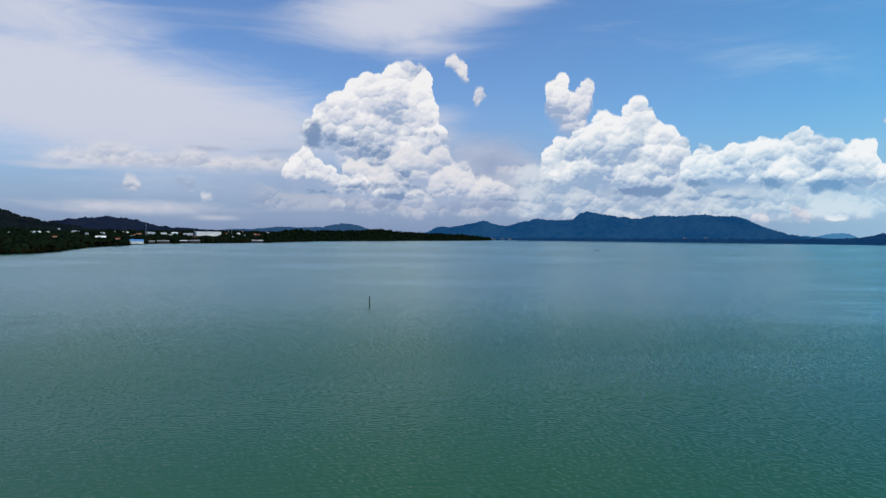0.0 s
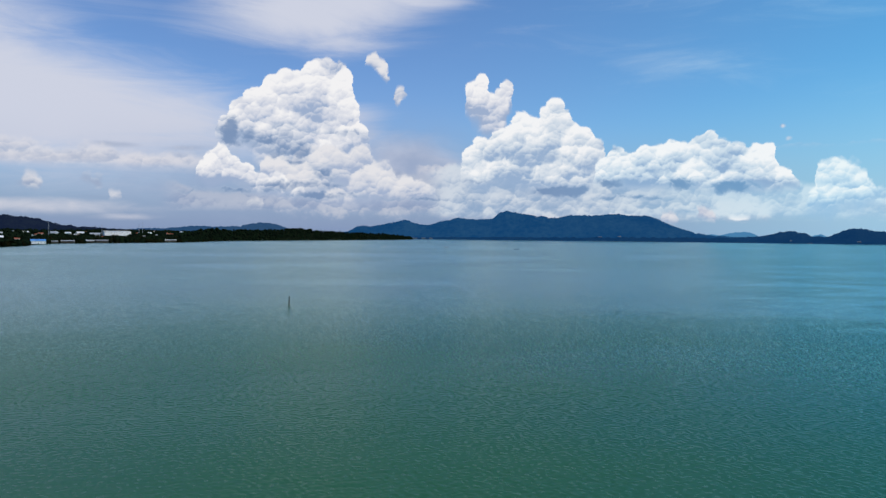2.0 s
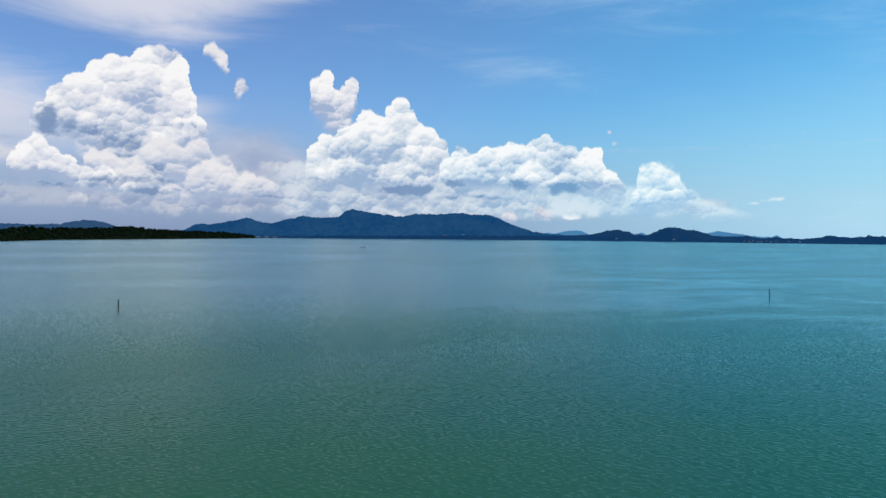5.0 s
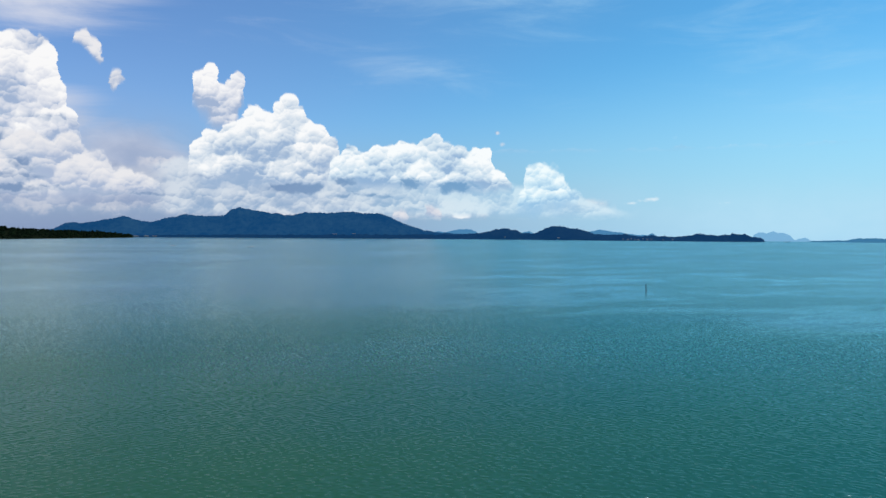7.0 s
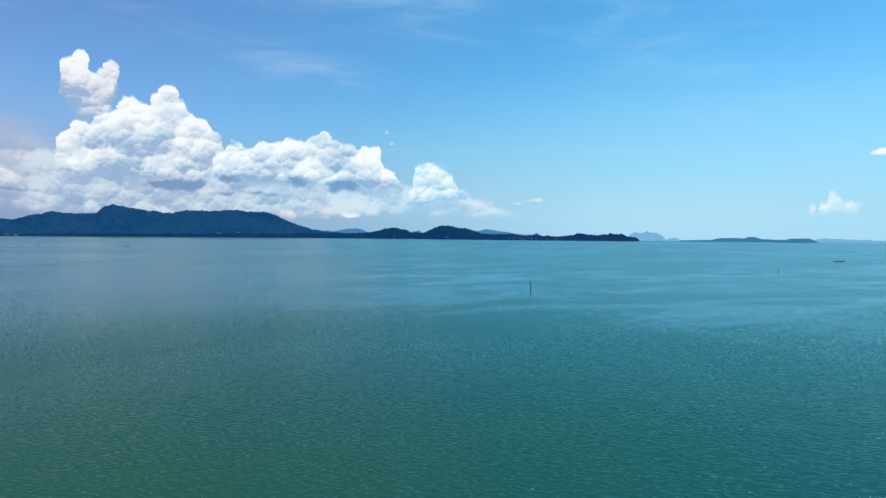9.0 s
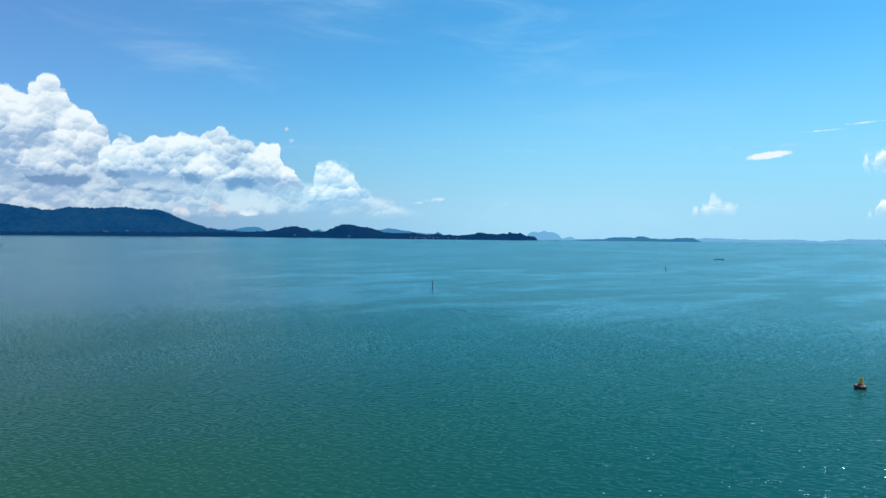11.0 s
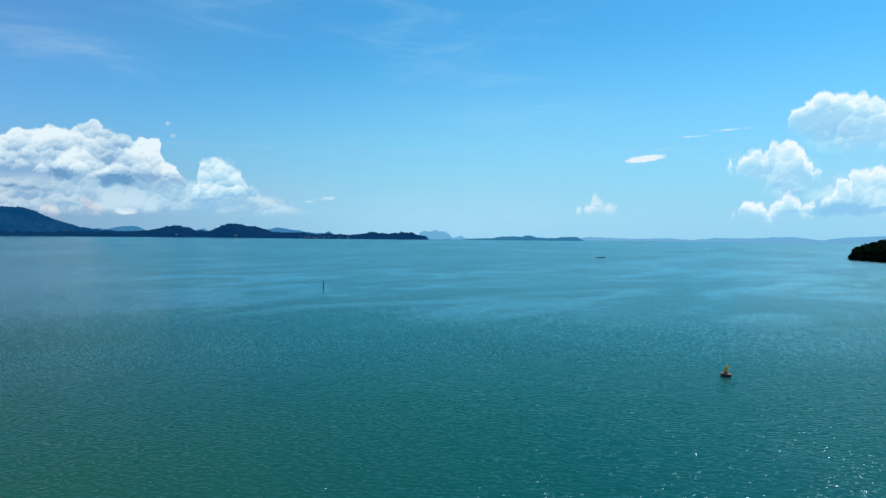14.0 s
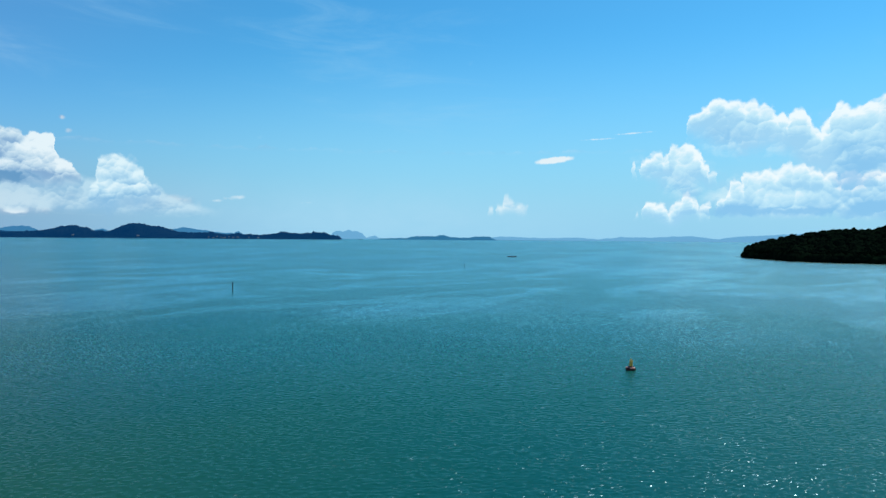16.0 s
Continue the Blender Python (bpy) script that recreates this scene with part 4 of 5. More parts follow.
ROOF_GREY = surface("grey_sheet_roof", (0.24, 0.26, 0.29), (0.46, 0.48, 0.52), 0.8, 0.5)
ROOF_WHITE = surface("white_sheet_roof", (0.58, 0.60, 0.62), (0.78, 0.79, 0.80), 0.8, 0.5)
GLASS_DARK = surface("window_glass", (0.02, 0.03, 0.035), (0.05, 0.06, 0.07), 0.5, 0.15)
TIMBER = surface("weathered_timber", (0.03, 0.026, 0.022), (0.09, 0.075, 0.06), 3.0, 0.85)
# far-shore walls: haze put into the colour as a dimmer, bluer grey
WALL_DIM = surface("hazy_grey_wall", (0.09, 0.11, 0.13), (0.17, 0.19, 0.22), 0.6, 0.85)
STEEL = surface("galvanised_steel", (0.30, 0.31, 0.32), (0.48, 0.49, 0.50), 2.0, 0.5, metal=0.6)


def house(place, turn, wide, deep, tall, wall, roof, label, shed=False, stilts=0.0):
    """A building with its front towards its own -y."""
    thing = tagged(new("house"), label, "house", "houses of the town")
    pitch = min(wide, deep) * 0.22
    z0 = stilts
    bm = bmesh.new()
    box(bm, -wide / 2, wide / 2, -deep / 2, deep / 2, z0, z0 + tall, 0.05)
    if not shed:
        for x in (-wide / 2, wide / 2):
            a, b, c = (bm.verts.new((x, y, z)) for y, z in ((-deep / 2, z0 + tall), (deep / 2, z0 + tall), (0, z0 + tall + pitch)))
            bm.faces.new((a, b, c))
    part("wall", bm, wall, thing)
    bm = bmesh.new()
    over, thick = 0.6, 0.22
    runs = [((-deep / 2 - over, z0 + tall - pitch * over / deep * 2 + 0.02), (0, z0 + tall + pitch + 0.05)), ((deep / 2 + over, z0 + tall - pitch * over / deep * 2 + 0.02), (0, z0 + tall + pitch + 0.05))]
    if shed:
        runs = [((-deep / 2 - over, z0 + tall + 0.03), (deep / 2 + over, z0 + tall + pitch * 0.4 + 0.1))]
    for (y0, za), (y1, zb) in runs:
        pts = [bm.verts.new((x, y, z)) for dz in (0, thick) for x, y, z in ((-wide / 2 - over, y0, za + dz), (wide / 2 + over, y0, za + dz), (wide / 2 + over, y1, zb + dz), (-wide / 2 - over, y1, zb + dz))]
        for q in ((0, 1, 2, 3), (7, 6, 5, 4), (0, 4, 5, 1), (1, 5, 6, 2), (2, 6, 7, 3), (3, 7, 4, 0)):
            bm.faces.new([pts[i] for i in q])
    part("roof", bm, roof, thing)
    if stilts:
        for x in (-wide * 0.45, -wide * 0.15, wide * 0.15, wide * 0.45):
            for y in (-deep * 0.45, deep * 0.45):
                bm = bmesh.new()
                tube(bm, (x, y, -1.5), (x, y, z0 + 0.05), 0.2, 0.18)
                part("stilt", bm, TIMBER, thing)
    bm = bmesh.new()
    box(bm, -0.6, 0.6, -deep / 2 - 0.06, -deep / 2 + 0.05, z0 + 0.02, z0 + min(2.1, tall * 0.8))
    part("door", bm, TIMBER, thing)
    floors = max(1, int(tall / 3.2))
    count = max(2, min(10, int(wide / 4.5)))
    for level in range(floors):
        for k in range(count):
            x = -wide / 2 + wide * (k + 0.5) / count
            z = z0 + level * tall / floors + tall / floors * 0.5
            if level == 0 and abs(x) < 1.6:
                continue
            window = bmesh.new()
            box(window, x - 0.85, x + 0.85, -deep / 2 - 0.08, -deep / 2 + 0.03, z - 0.65, z + 0.65)
            frame_ob = part("window", window, wall, thing)
            pane = bmesh.new()
            box(pane, x - 0.6, x + 0.6, -deep / 2 - 0.11, -deep / 2 - 0.07, z - 0.45, z + 0.45)
            part("pane", pane, GLASS_DARK, frame_ob)
    thing.matrix_world = pose(*place, 0, 0, turn)
    return thing


CLEAR = []


def on_slope(a, e):
    """The distance at which the western land, seen at bearing a, shows at the rise e."""
    r = (EYE - 0.6 + SLOPE * west_shore(a)) / (SLOPE + math.tan(radians(-e)))
    return min(max(r, west_shore(a) + 15), west_shore(a) + 1250)


def town_house(a, wide, e0, e1, wall, roof, label, shed=False):
    r = on_slope(a, e0)
    z = west_ground(a, r)
    W = math.tan(radians(wide)) * r * (1.0 if wide > 1.5 else 0.66)
    H = max(3.0, math.tan(radians(e1 - e0)) * r)
    CLEAR.append((a, wide / 2 + 0.12, r))
    D = min(W * 0.7, 14.0)
    house(spot(a, r, z - 0.3), -a + random.uniform(-35, 35), W, D, H * (0.5 if wide > 1.5 else 0.42), wall, roof, label, shed)


town_house(-18.39, 1.94, -0.25, 0.38, WALL_WHITE, ROOF_WHITE, "long white commercial building with a pale flat roof", True)
town_house(-29.91, 0.69, -0.21, 0.08, WALL_WHITE, ROOF_WHITE, "white house among trees on the slope")
town_house(-28.69, 0.70, 0.00, 0.30, WALL_WHITE, ROOF_GREY, "white hillside house with a grey roof")
town_house(-27.48, 0.65, -0.14, 0.16, WALL_WHITE, ROOF_GREY, "white two-storey house with a grey roof")
town_house(-25.85, 1.00, -0.53, -0.23, WALL_WHITE, ROOF_WHITE, "low white hall with a white sheet roof")
town_house(-24.71, 0.45, -0.60, -0.35, WALL_CREAM, ROOF_RED, "cream house with an orange red roof")
town_house(-28.80, 0.35, -0.43, -0.28, WALL_CREAM, ROOF_RED, "small cream house with a red roof")
town_house(-26.75, 0.29, -0.25, 0.04, WALL_WHITE, ROOF_GREY, "narrow white tower house")
town_house(-25.72, 0.45, -0.20, 0.06, WALL_WHITE, ROOF_GREY, "white house with a grey gable roof")
town_house(-24.25, 0.69, -0.14, 0.08, WALL_WHITE, ROOF_WHITE, "wide white house behind the quay")
town_house(-23.29, 0.46, -0.21, 0.00, WALL_CREAM, ROOF_RED, "cream house with a faded red roof")
town_house(-22.47, 0.70, -0.16, 0.10, WALL_WHITE, ROOF_GREY, "white building with a grey roof near the mast")
town_house(-21.57, 0.55, -0.15, 0.03, WALL_WHITE, ROOF_WHITE, "low white building in the trees")
town_house(-20.81, 0.72, -0.14, 0.08, WALL_WHITE, ROOF_WHITE, "white terraced building in the trees")
town_house(-19.86, 1.01, -0.26, 0.05, WALL_GREY, ROOF_GREY, "blue grey building with a sheet roof")
town_house(-29.3, 0.5, -0.15, 0.05, WALL_GREY, ROOF_GREY, "grey house half hidden by trees")
town_house(-27.9, 0.5, 0.05, 0.22, WALL_WHITE, ROOF_RED, "white house with a red roof on the hill")
town_house(-31.6, 0.3, -0.2, 0.0, WALL_WHITE, ROOF_GREY, "small white house at the wood's edge")
town_house(-16.2, 0.5, -0.1, 0.06, WALL_WHITE, ROOF_WHITE, "small white house beside the masts")
town_house(-15.0, 0.45, -0.12, 0.03, WALL_CREAM, ROOF_RED, "low house with a red roof in the trees")
town_house(-12.54, 0.52, -0.41, -0.22, WALL_CREAM, ROOF_RED, "long house with a red tiled roof by the shore")
town_house(-12.02, 0.44, -0.40, -0.22, WALL_CREAM, ROOF_RED, "red roofed house by the shore")
town_house(-11.38, 0.39, -0.44, -0.16, WALL_CREAM, ROOF_RED, "higher red roofed house by the shore")


TOWN_KINDS = ((WALL_WHITE, ROOF_GREY, "small white house between trees"), (WALL_CREAM, ROOF_RED, "small cream house with a rusty red roof"), (WALL_GREY, ROOF_GREY, "small grey house between trees"), (WALL_WHITE, ROOF_WHITE, "small white shed between trees"))


def small_houses(count, a0, a1, e0, e1, narrow, broad):
    """Scatters small houses of the town where no other stands."""
    for _ in range(count):
        a, e = random.uniform(a0, a1), random.uniform(e0, e1)
        wall, roof, label = random.choice(TOWN_KINDS)
        if all(abs(a - b) > 0.2 for b, half, far in CLEAR):
            town_house(a, random.uniform(narrow, broad), e, e + random.uniform(0.10, 0.20), wall, roof, label)


small_houses(26, -29.2, -26.6, -0.10, 0.30, 0.14, 0.28)
small_houses(60, -31.5, -12.8, -0.38, 0.03, 0.16, 0.36)


def quay_house(a, e0, wide, tall_deg, wall, roof, label, shed=True):
    r = EYE / math.tan(radians(-e0))
    CLEAR.append((a, wide / 2 + 0.1, r + 30))
    house(spot(a, r, 0.0), -a + random.uniform(-6, 6), math.tan(radians(wide)) * r, 10.0, math.tan(radians(tall_deg)) * r * 0.62, wall, roof, label, shed, stilts=1.6)


quay_house(-23.44, -0.93, 0.92, 0.36, WALL_WHITE, ROOF_BLUE, "white waterfront building with a bright blue roof on stilts", False)
quay_house(-21.60, -0.83, 0.87, 0.20, TIMBER, ROOF_GREY, "dark boat shed with a grey roof on stilts over the water")
quay_house(-20.17, -0.80, 0.56, 0.20, TIMBER, ROOF_WHITE, "pale roofed shed on stilts over the water")
quay_house(-19.37, -0.81, 0.77, 0.24, TIMBER, ROOF_GREY, "dark timber shed on stilts over the water")
quay_house(-22.4, -0.87, 0.4, 0.20, TIMBER, ROOF_GREY, "small timber hut on stilts over the water")
quay_house(-14.71, -0.74, 0.80, 0.22, TIMBER, ROOF_WHITE, "open fish landing with a pale roof over the water")


def mast(a, r, top, label):
    thing = tagged(new("radio_mast"), label, "mast", "masts over the town")
    base = west_ground(a, r)
    tall = top - base
    legs = [(math.cos(k * math.tau / 3) * 1.4, math.sin(k * math.tau / 3) * 1.4) for k in range(3)]
    for x, y in legs:
        bm = bmesh.new()
        tube(bm, (x, y, -0.5), (x * 0.25, y * 0.25, tall), 0.2, 0.12)
        part("leg", bm, STEEL, thing)
    bm = bmesh.new()
    for i in range(10):
        u0, u1 = i / 10, (i + 1) / 10
        for k in range(3):
            (x0, y0), (x1, y1) = legs[k], legs[(k + 1) % 3]
            f0, f1 = 1 - 0.75 * u0, 1 - 0.75 * u1
            tube(bm, (x0 * f0, y0 * f0, tall * u0), (x1 * f1, y1 * f1, tall * u1), 0.09, 0.09, 4)
    part("bracing", bm, STEEL, thing)
    bm = bmesh.new()
    tube(bm, (0, 0, tall), (0, 0, tall + 4), 0.1, 0.06)
    part("antenna", bm, WALL_WHITE, thing)
    thing.matrix_world = pose(*spot(a, r, base))


for a, r, top in ((-22.8, 2000, 47), (-19.4, 2300, 46), (-16.9, 2500, 52), (-16.65, 2520, 55)):
    mast(a, r, top, "slender grey steel lattice mast over the town")


def far_house(a, r, z, wide, label):
    house(spot(a, r, z), -a, wide, 9.0, 5.0, WALL_DIM, WALL_DIM, label)


for a, r, z, wide in ((41.9, 3958, 4, 8), (42.25, 3956, 2, 11), (42.5, 3962, 6, 7), (42.8, 3957, 3, 9), (43.05, 3956, 2, 13), (43.4, 3961, 6, 7), (43.7, 3957, 3, 10), (44.05, 3960, 5, 8), (44.9, 3958, 4, 7), (45.6, 3957, 3, 9), (36.9, 4190, 8, 16), (32.6, 4262, 10, 11),
                      (2.6, 4285, 2, 30), (3.3, 4285, 2, 34), (4.1, 4285, 2, 28), (4.8, 4285, 3, 24), (5.4, 4285, 2, 22), (18.9, 4345, 20, 26), (20.4, 4352, 24, 22)):
    far_house(a, r, z, wide, "tiny pale grey house at the far shore")


# woods
def west_spots(count, depth, seed, near_only=False):
    rng = random.Random(seed)
    found = []
    while len(found) < count:
        a = rng.uniform(-40, -10.5)
        r = west_shore(a) + depth * (rng.random() ** (1.5 if near_only else 1.15))
        if any(abs(a - b) < half and r < far + 12 and r > far - 170 for b, half, far in CLEAR):
            continue
        p = spot(a, r, west_ground(a, r))
        found.append(tuple(p))
    return found


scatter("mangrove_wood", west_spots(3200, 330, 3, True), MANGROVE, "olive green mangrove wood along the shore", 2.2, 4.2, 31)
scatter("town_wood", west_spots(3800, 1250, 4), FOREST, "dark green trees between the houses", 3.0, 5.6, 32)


def hill_spots(h, a0, a1, s0, s1, count, seed):
    rng = random.Random(seed)
    found = []
    while len(found) < count:
        a, s = rng.uniform(a0, a1), rng.uniform(s0, s1)
        z, p = h.z(a, s)
        found.append((p.x, p.y, z))
    return found


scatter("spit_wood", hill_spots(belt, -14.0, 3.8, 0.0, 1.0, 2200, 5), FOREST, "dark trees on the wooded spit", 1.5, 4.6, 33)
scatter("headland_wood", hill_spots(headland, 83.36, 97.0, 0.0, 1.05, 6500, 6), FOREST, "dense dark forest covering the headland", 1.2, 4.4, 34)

oak = tree(10, 4.2, 1, FOREST, "broad dark leafy tree at the forest edge")
ash = tree(12, 3.4, 2, FOREST, "tall dark leafy tree rising over the forest", True)
scrub = tree(6.5, 3.4, 3, MANGROVE, "low olive mangrove tree at the water")
first = [oak, ash, scrub]
used = set()


def plant(kind, a, r, z, size):
    m = pose(*spot(a, r, z), 0, 0, random.uniform(0, 360))
    if kind in used:
        ob = copy_thing(first[kind], m)
    else:
        used.add(kind)
        ob = first[kind]
        ob.matrix_world = m
    ob.scale = (size, size, size)


for a, size in ((84.05, 0.55), (84.40, 0.50), (84.97, 0.62), (85.35, 0.45), (85.99, 0.55), (86.76, 0.70), (87.31, 0.62), (87.71, 0.50), (88.90, 0.45), (90.40, 0.50)):
    z, p = headland.z(a, 1.0)
    plant(1, a, head_shore(a) + 190, z, size)
for i in range(26):
    a = 83.5 + i * 0.36 + random.uniform(-0.1, 0.1)
    z, p = headland.z(a, 0.04)
    plant(0, a, head_shore(a) + 8, z - 0.2, random.uniform(0.7, 1.0))
for i in range(30):
    a = -33.5 + i * 0.31 + random.uniform(-0.1, 0.1)
    plant(2, a, west_shore(a) + 4, 0.5, random.uniform(0.8, 1.2))
for a in (-11.7, -11.3, -10.9, -5.9, -5.5, -5.1, -4.6, -4.2):
    z, p = belt.z(a, 0.8)
    plant(0, a, west_shore(a) + 160, z, random.uniform(0.6, 0.9))


# ---- things on the water ----
BUOY_YELLOW = surface("buoy_yellow_paint", (0.55, 0.30, 0.02), (0.75, 0.46, 0.04), 6.0, 0.5, local=True)
DECK_PALE = surface("faded_deck_paint", (0.30, 0.12, 0.09), (0.50, 0.26, 0.20), 5.0, 0.6, local=True)
BUOY_RED = surface("buoy_maroon_paint", (0.05, 0.006, 0.004), (0.12, 0.018, 0.010), 5.0, 0.55, local=True)
WEED = surface("waterline_growth", (0.012, 0.016, 0.010), (0.04, 0.04, 0.025), 8.0, 0.9, local=True)
STAKE_TIMBER = surface("dark_stake_timber", (0.012, 0.010, 0.009), (0.036, 0.030, 0.025), 3.0, 0.8, local=True)
HULL = surface("boat_hull_paint", (0.03, 0.05, 0.09), (0.07, 0.10, 0.15), 3.0, 0.6, local=True)
HULL_TRIM = surface("boat_trim", (0.25, 0.12, 0.06), (0.40, 0.22, 0.10), 3.0, 0.6, local=True)
CANVAS = surface("boat_canopy", (0.10, 0.16, 0.24), (0.20, 0.28, 0.38), 3.0, 0.8, local=True)
LENS = surface("lantern_glass", (0.45, 0.30, 0.05), (0.6, 0.45, 0.1), 4.0, 0.2, local=True)


def lathe(bm, profile, sides=28):
    rings = [[bm.verts.new((r * math.cos(k * math.tau / sides), r * math.sin(k * math.tau / sides), z)) for k in range(sides)] for r, z in profile]
    for a, b in zip(rings, rings[1:]):
        for k in range(sides):
            bm.faces.new((a[k], a[(k + 1) % sides], b[(k + 1) % sides], b[k]))
    bm.faces.new(rings[0][::-1])
    bm.faces.new(rings[-1])


def buoy(place):
    thing = tagged(new("buoy"), "yellow navigation buoy on a dark maroon float", "buoy")
    bm = bmesh.new()
    lathe(bm, [(0.55, -0.6), (0.80, -0.35), (0.86, 0.10)])
    part("waterline_band", bm, WEED, thing, "dark growth at the waterline")
    bm = bmesh.new()
    lathe(bm, [(0.86, 0.10), (0.90, 0.14), (0.90, 0.40), (0.84, 0.50), (0.45, 0.56), (0.42, 0.56)])
    part("float", bm, BUOY_RED, thing, "dark maroon round float")
    bm = bmesh.new()
    for k in range(24):
        t0, t1 = k / 24 * math.tau, (k + 1) / 24 * math.tau
        tube(bm, (0.91 * math.cos(t0), 0.91 * math.sin(t0), 0.27), (0.91 * math.cos(t1), 0.91 * math.sin(t1), 0.27), 0.06, 0.06, 6)
    part("fender_ring", bm, WEED, thing, "black rubber fender")
    bm = bmesh.new()
    lathe(bm, [(0.80, 0.50), (0.80, 0.54), (0.60, 0.57), (0.44, 0.575)])
    part("deck", bm, DECK_PALE, thing, "faded pale red deck")
    bm = bmesh.new()
    lathe(bm, [(0.46, 0.56), (0.44, 0.72), (0.33, 0.80)], 14)
    part("collar", bm, BUOY_RED, thing, "dark maroon collar")
    bm = bmesh.new()
    lathe(bm, [(0.31, 0.80), (0.29, 0.86), (0.27, 1.66), (0.32, 1.68), (0.32, 1.76), (0.10, 1.78)], 12)
    part("tower", bm, BUOY_YELLOW, thing, "straight yellow tower")
    for k in range(4):
        t = k * math.tau / 4 + 0.4
        bm = bmesh.new()
        tube(bm, (0.42 * math.cos(t), 0.42 * math.sin(t), 0.5), (0.27 * math.cos(t), 0.27 * math.sin(t), 1.1), 0.035, 0.03)
        part("strut", bm, BUOY_YELLOW, thing)
    bm = bmesh.new()
    lathe(bm, [(0.10, 1.78), (0.10, 1.82), (0.13, 1.84), (0.13, 1.96), (0.06, 2.02)], 14)
    lantern = part("lantern", bm, LENS, thing, "small amber lantern")
    bm = bmesh.new()
    tube(bm, (0, 0, 2.0), (0, 0, 2.12), 0.03, 0.03)
    part("lantern_cap", bm, STEEL, lantern)
    for sx in (-1, 1):
        bm = bmesh.new()
        tube(bm, (0.28 * sx, 0.05, 1.72), (0.50 * sx, 0.05, 1.92), 0.03, 0.03)
        tube(bm, (0.50 * sx, 0.05, 1.90), (0.50 * sx, 0.05, 2.04), 0.03, 0.025)
        part("topmark_arm", bm, BUOY_YELLOW, thing)
        bm = bmesh.new()
        tube(bm, (0.60 * sx, 0.2, 0.52), (0.60 * sx, 0.2, 0.68), 0.05, 0.05)
        part("lifting_eye", bm, STEEL, thing)
    thing.matrix_world = pose(*place, 2.5, -2.0, 20)


buoy(spot(75.25, 132.0, 0.0))


def stake(a, r, tall, lean, label):
    thing = tagged(new("stake"), label, "stake", "stakes standing in the bay")
    rng = random.Random(int(r))
    bm = bmesh.new()
    rings = []
    levels = [-2.0, 0.0, 0.3, 0.35 * tall, 0.7 * tall, tall - 0.06, tall]
    for z in levels:
        rad = 0.20 - 0.025 * z / tall - (0.03 if z == tall else 0)
        rings.append([bm.verts.new((rad * (1 + rng.uniform(-0.08, 0.08)) * math.cos(k * math.tau / 9) + lean * z / tall, rad * math.sin(k * math.tau / 9), z + (rng.uniform(-0.03, 0.03) if z > 1 else 0))) for k in range(9)])
    for p, q in zip(rings, rings[1:]):
        for k in range(9):
            bm.faces.new((p[k], p[(k + 1) % 9], q[(k + 1) % 9], q[k]))
    bm.faces.new(rings[-1])
    part("post", bm, STAKE_TIMBER, thing)
    bm = bmesh.new()
    tube(bm, (0, 0, -0.5), (lean * 0.12, 0, 0.42), 0.225, 0.215, 9)
    part("tide_band", bm, WEED, thing, "dark wet growth up to the tide mark")
    thing.matrix_world = pose(*spot(a, r), 0, 0, -a)


stake(-5.89, 240, 3.2, 0.06, "dark weathered timber stake standing in the water")
stake(43.68, 310, 3.9, -0.05, "tall dark timber stake standing in the water")
stake(62.00, 539, 2.9, 0.04, "distant dark stake standing in the water")


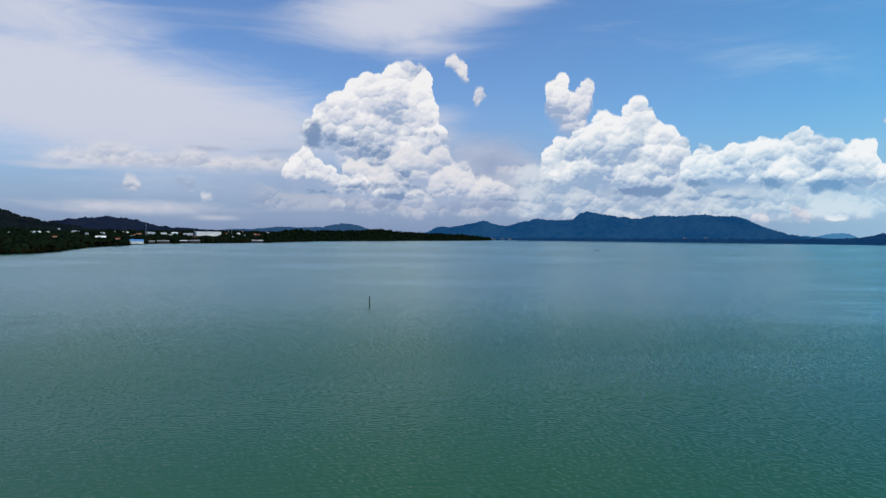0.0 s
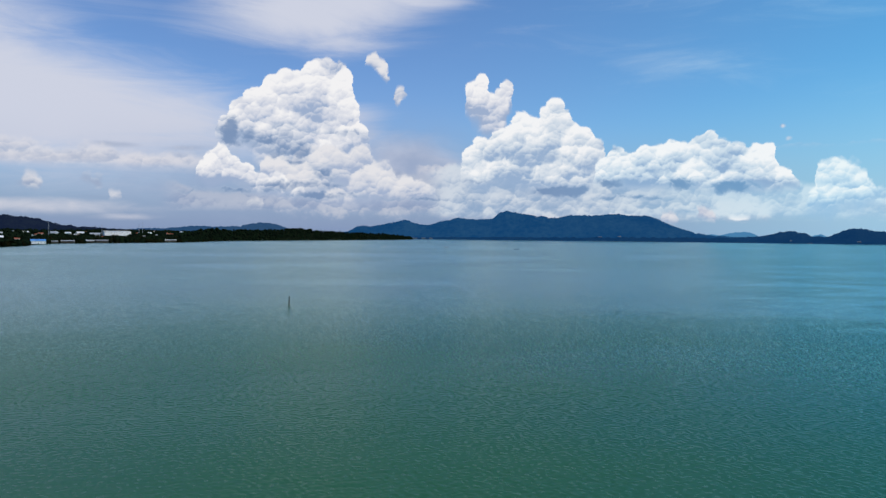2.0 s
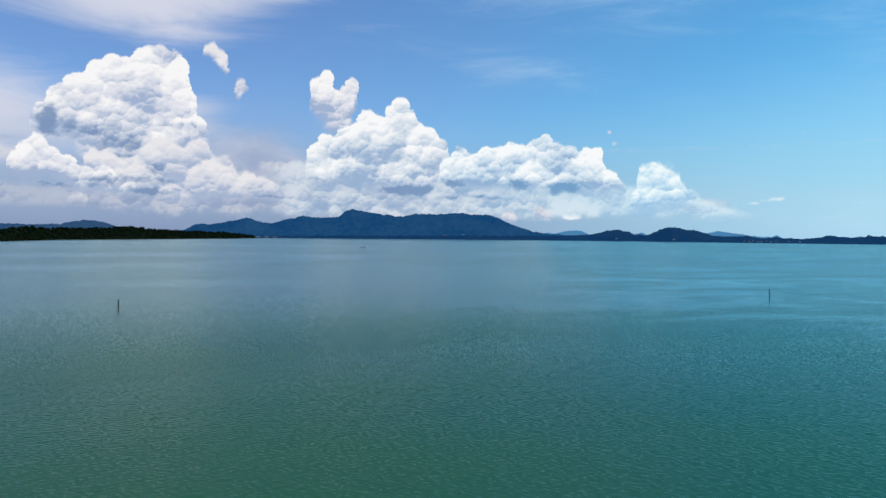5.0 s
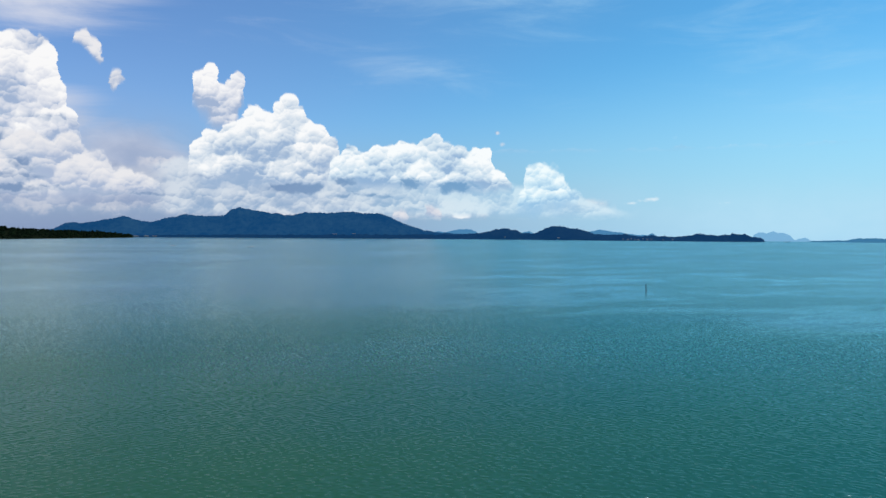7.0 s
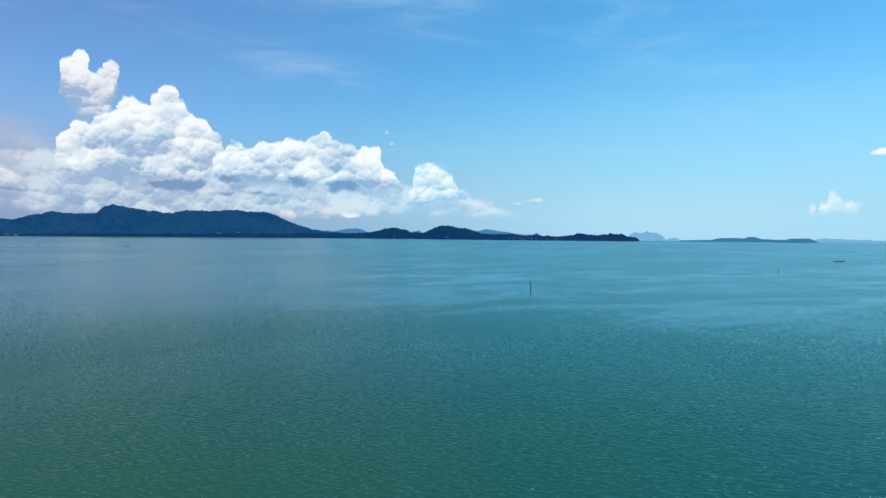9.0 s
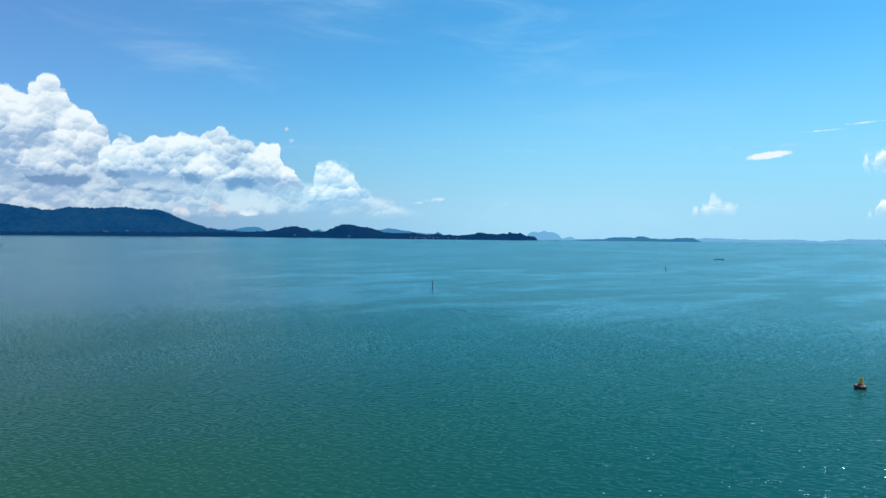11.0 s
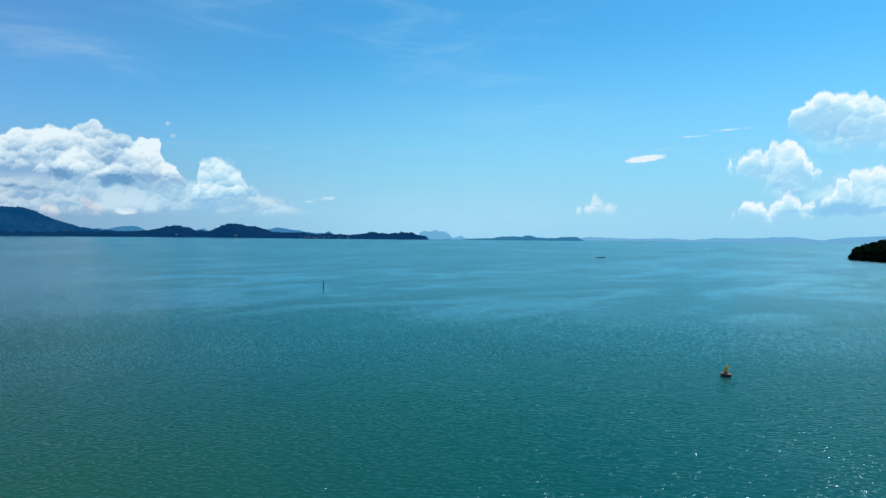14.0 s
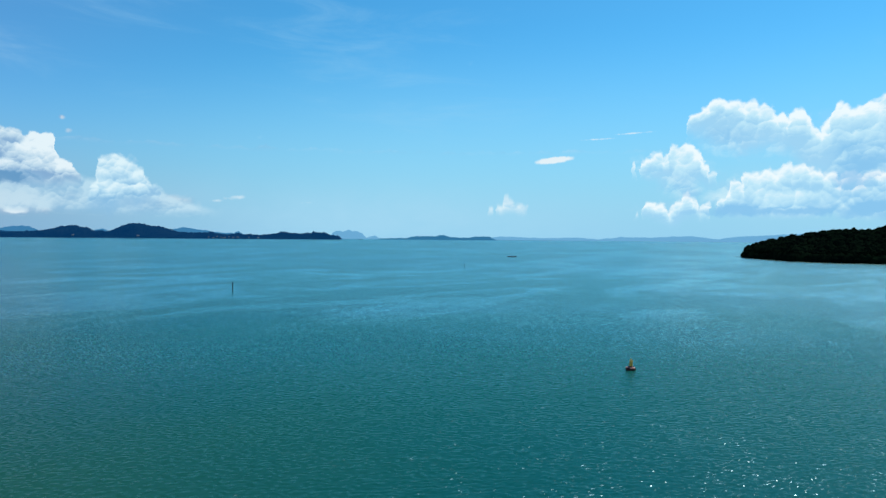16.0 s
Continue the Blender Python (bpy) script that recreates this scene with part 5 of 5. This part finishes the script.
def boat(a, r, turn, size, label, canopy=True):
    """A slim wooden fishing boat with a raised bow, lying along its own x."""
    thing = tagged(new("boat"), label, "boat", "fishing boats in the bay")
    stations = [(-5.0, 0.55, 0.75), (-3.5, 0.80, 0.62), (-1.5, 0.92, 0.55), (0.5, 0.92, 0.56), (2.5, 0.75, 0.68), (4.0, 0.45, 0.98), (5.2, 0.06, 1.65)]
    bm = bmesh.new()
    rows = []
    for x, half, rail in stations:
        rows.append([bm.verts.new((x, y, z)) for y, z in ((-half, rail), (-half * 0.85, 0.1), (-half * 0.4, -0.3), (half * 0.4, -0.3), (half * 0.85, 0.1), (half, rail), (half * 0.86, rail - 0.05), (half * 0.7, 0.15), (-half * 0.7, 0.15), (-half * 0.86, rail - 0.05))])
    for p, q in zip(rows, rows[1:]):
        for k in range(10):
            bm.faces.new((p[k], q[k], q[(k + 1) % 10], p[(k + 1) % 10]))
    bm.faces.new(rows[0])
    bm.faces.new(rows[-1][::-1])
    part("hull", bm, HULL, thing)
    bm = bmesh.new()
    for p, q in zip(stations, stations[1:]):
        for side in (-1, 1):
            tube(bm, (p[0], p[1] * side, p[2] + 0.03), (q[0], q[1] * side, q[2] + 0.03), 0.07, 0.07, 5)
    part("rail", bm, HULL_TRIM, thing, "brown wooden rail")
    for x in (-2.2, 0.2, 2.2):
        bm = bmesh.new()
        box(bm, x - 0.15, x + 0.15, -0.7, 0.7, 0.36, 0.42, 0.01)
        part("thwart", bm, HULL_TRIM, thing)
    if canopy:
        for x in (-2.4, 0.8):
            for y in (-0.75, 0.75):
                bm = bmesh.new()
                tube(bm, (x, y, 0.5), (x, y * 0.95, 1.9), 0.05, 0.05)
                part("canopy_post", bm, STEEL, thing)
        bm = bmesh.new()
        ribs = []
        for x in (-2.9, -0.8, 1.3):
            ribs.append([bm.verts.new((x, 0.95 * math.sin(u), 1.75 + 0.3 * math.cos(u) + dz)) for dz, sign in ((0, 1), (0.06, -1)) for u in [sign * v * 0.45 for v in (-3, -1, 1, 3)]])
        for p, q in zip(ribs, ribs[1:]):
            for k in range(8):
                bm.faces.new((p[k], q[k], q[(k + 1) % 8], p[(k + 1) % 8]))
        part("canopy", bm, CANVAS, thing)
    bm = bmesh.new()
    box(bm, -5.2, -4.5, -0.25, 0.25, 0.8, 1.3, 0.05)
    engine = part("engine", bm, STEEL, thing)
    bm = bmesh.new()
    tube(bm, (-5.0, 0, 1.0), (-8.0, 0, -0.2), 0.05, 0.04)
    part("propeller_shaft", bm, STEEL, engine)
    thing.matrix_world = pose(*spot(a, r, 0.0), 0, 0, turn) @ Matrix.Diagonal((size, size, size, 1))


boat(65.83, 837, -60, 1.0, "dark fishing boat at rest with a low canopy")
boat(1.65, 1471, 10, 0.7, "small dark fishing boat far out on the bay", False)
boat(6.66, 1428, 12, 0.95, "small dark fishing boat lying still", False)
boat(12.33, 1296, 5, 1.0, "long dark fishing boat lying still on the bay", False)
boat(25.01, 1372, 40, 0.55, "tiny dark boat on the open bay", False)
boat(82.96, 992, -80, 0.55, "tiny dark boat off the headland point", False)
boat(53.61, 3945, -50, 2.2, "large dark boat far off beyond the cape")
boat(33.83, 4150, -30, 2.0, "large dark boat moored under the hill")
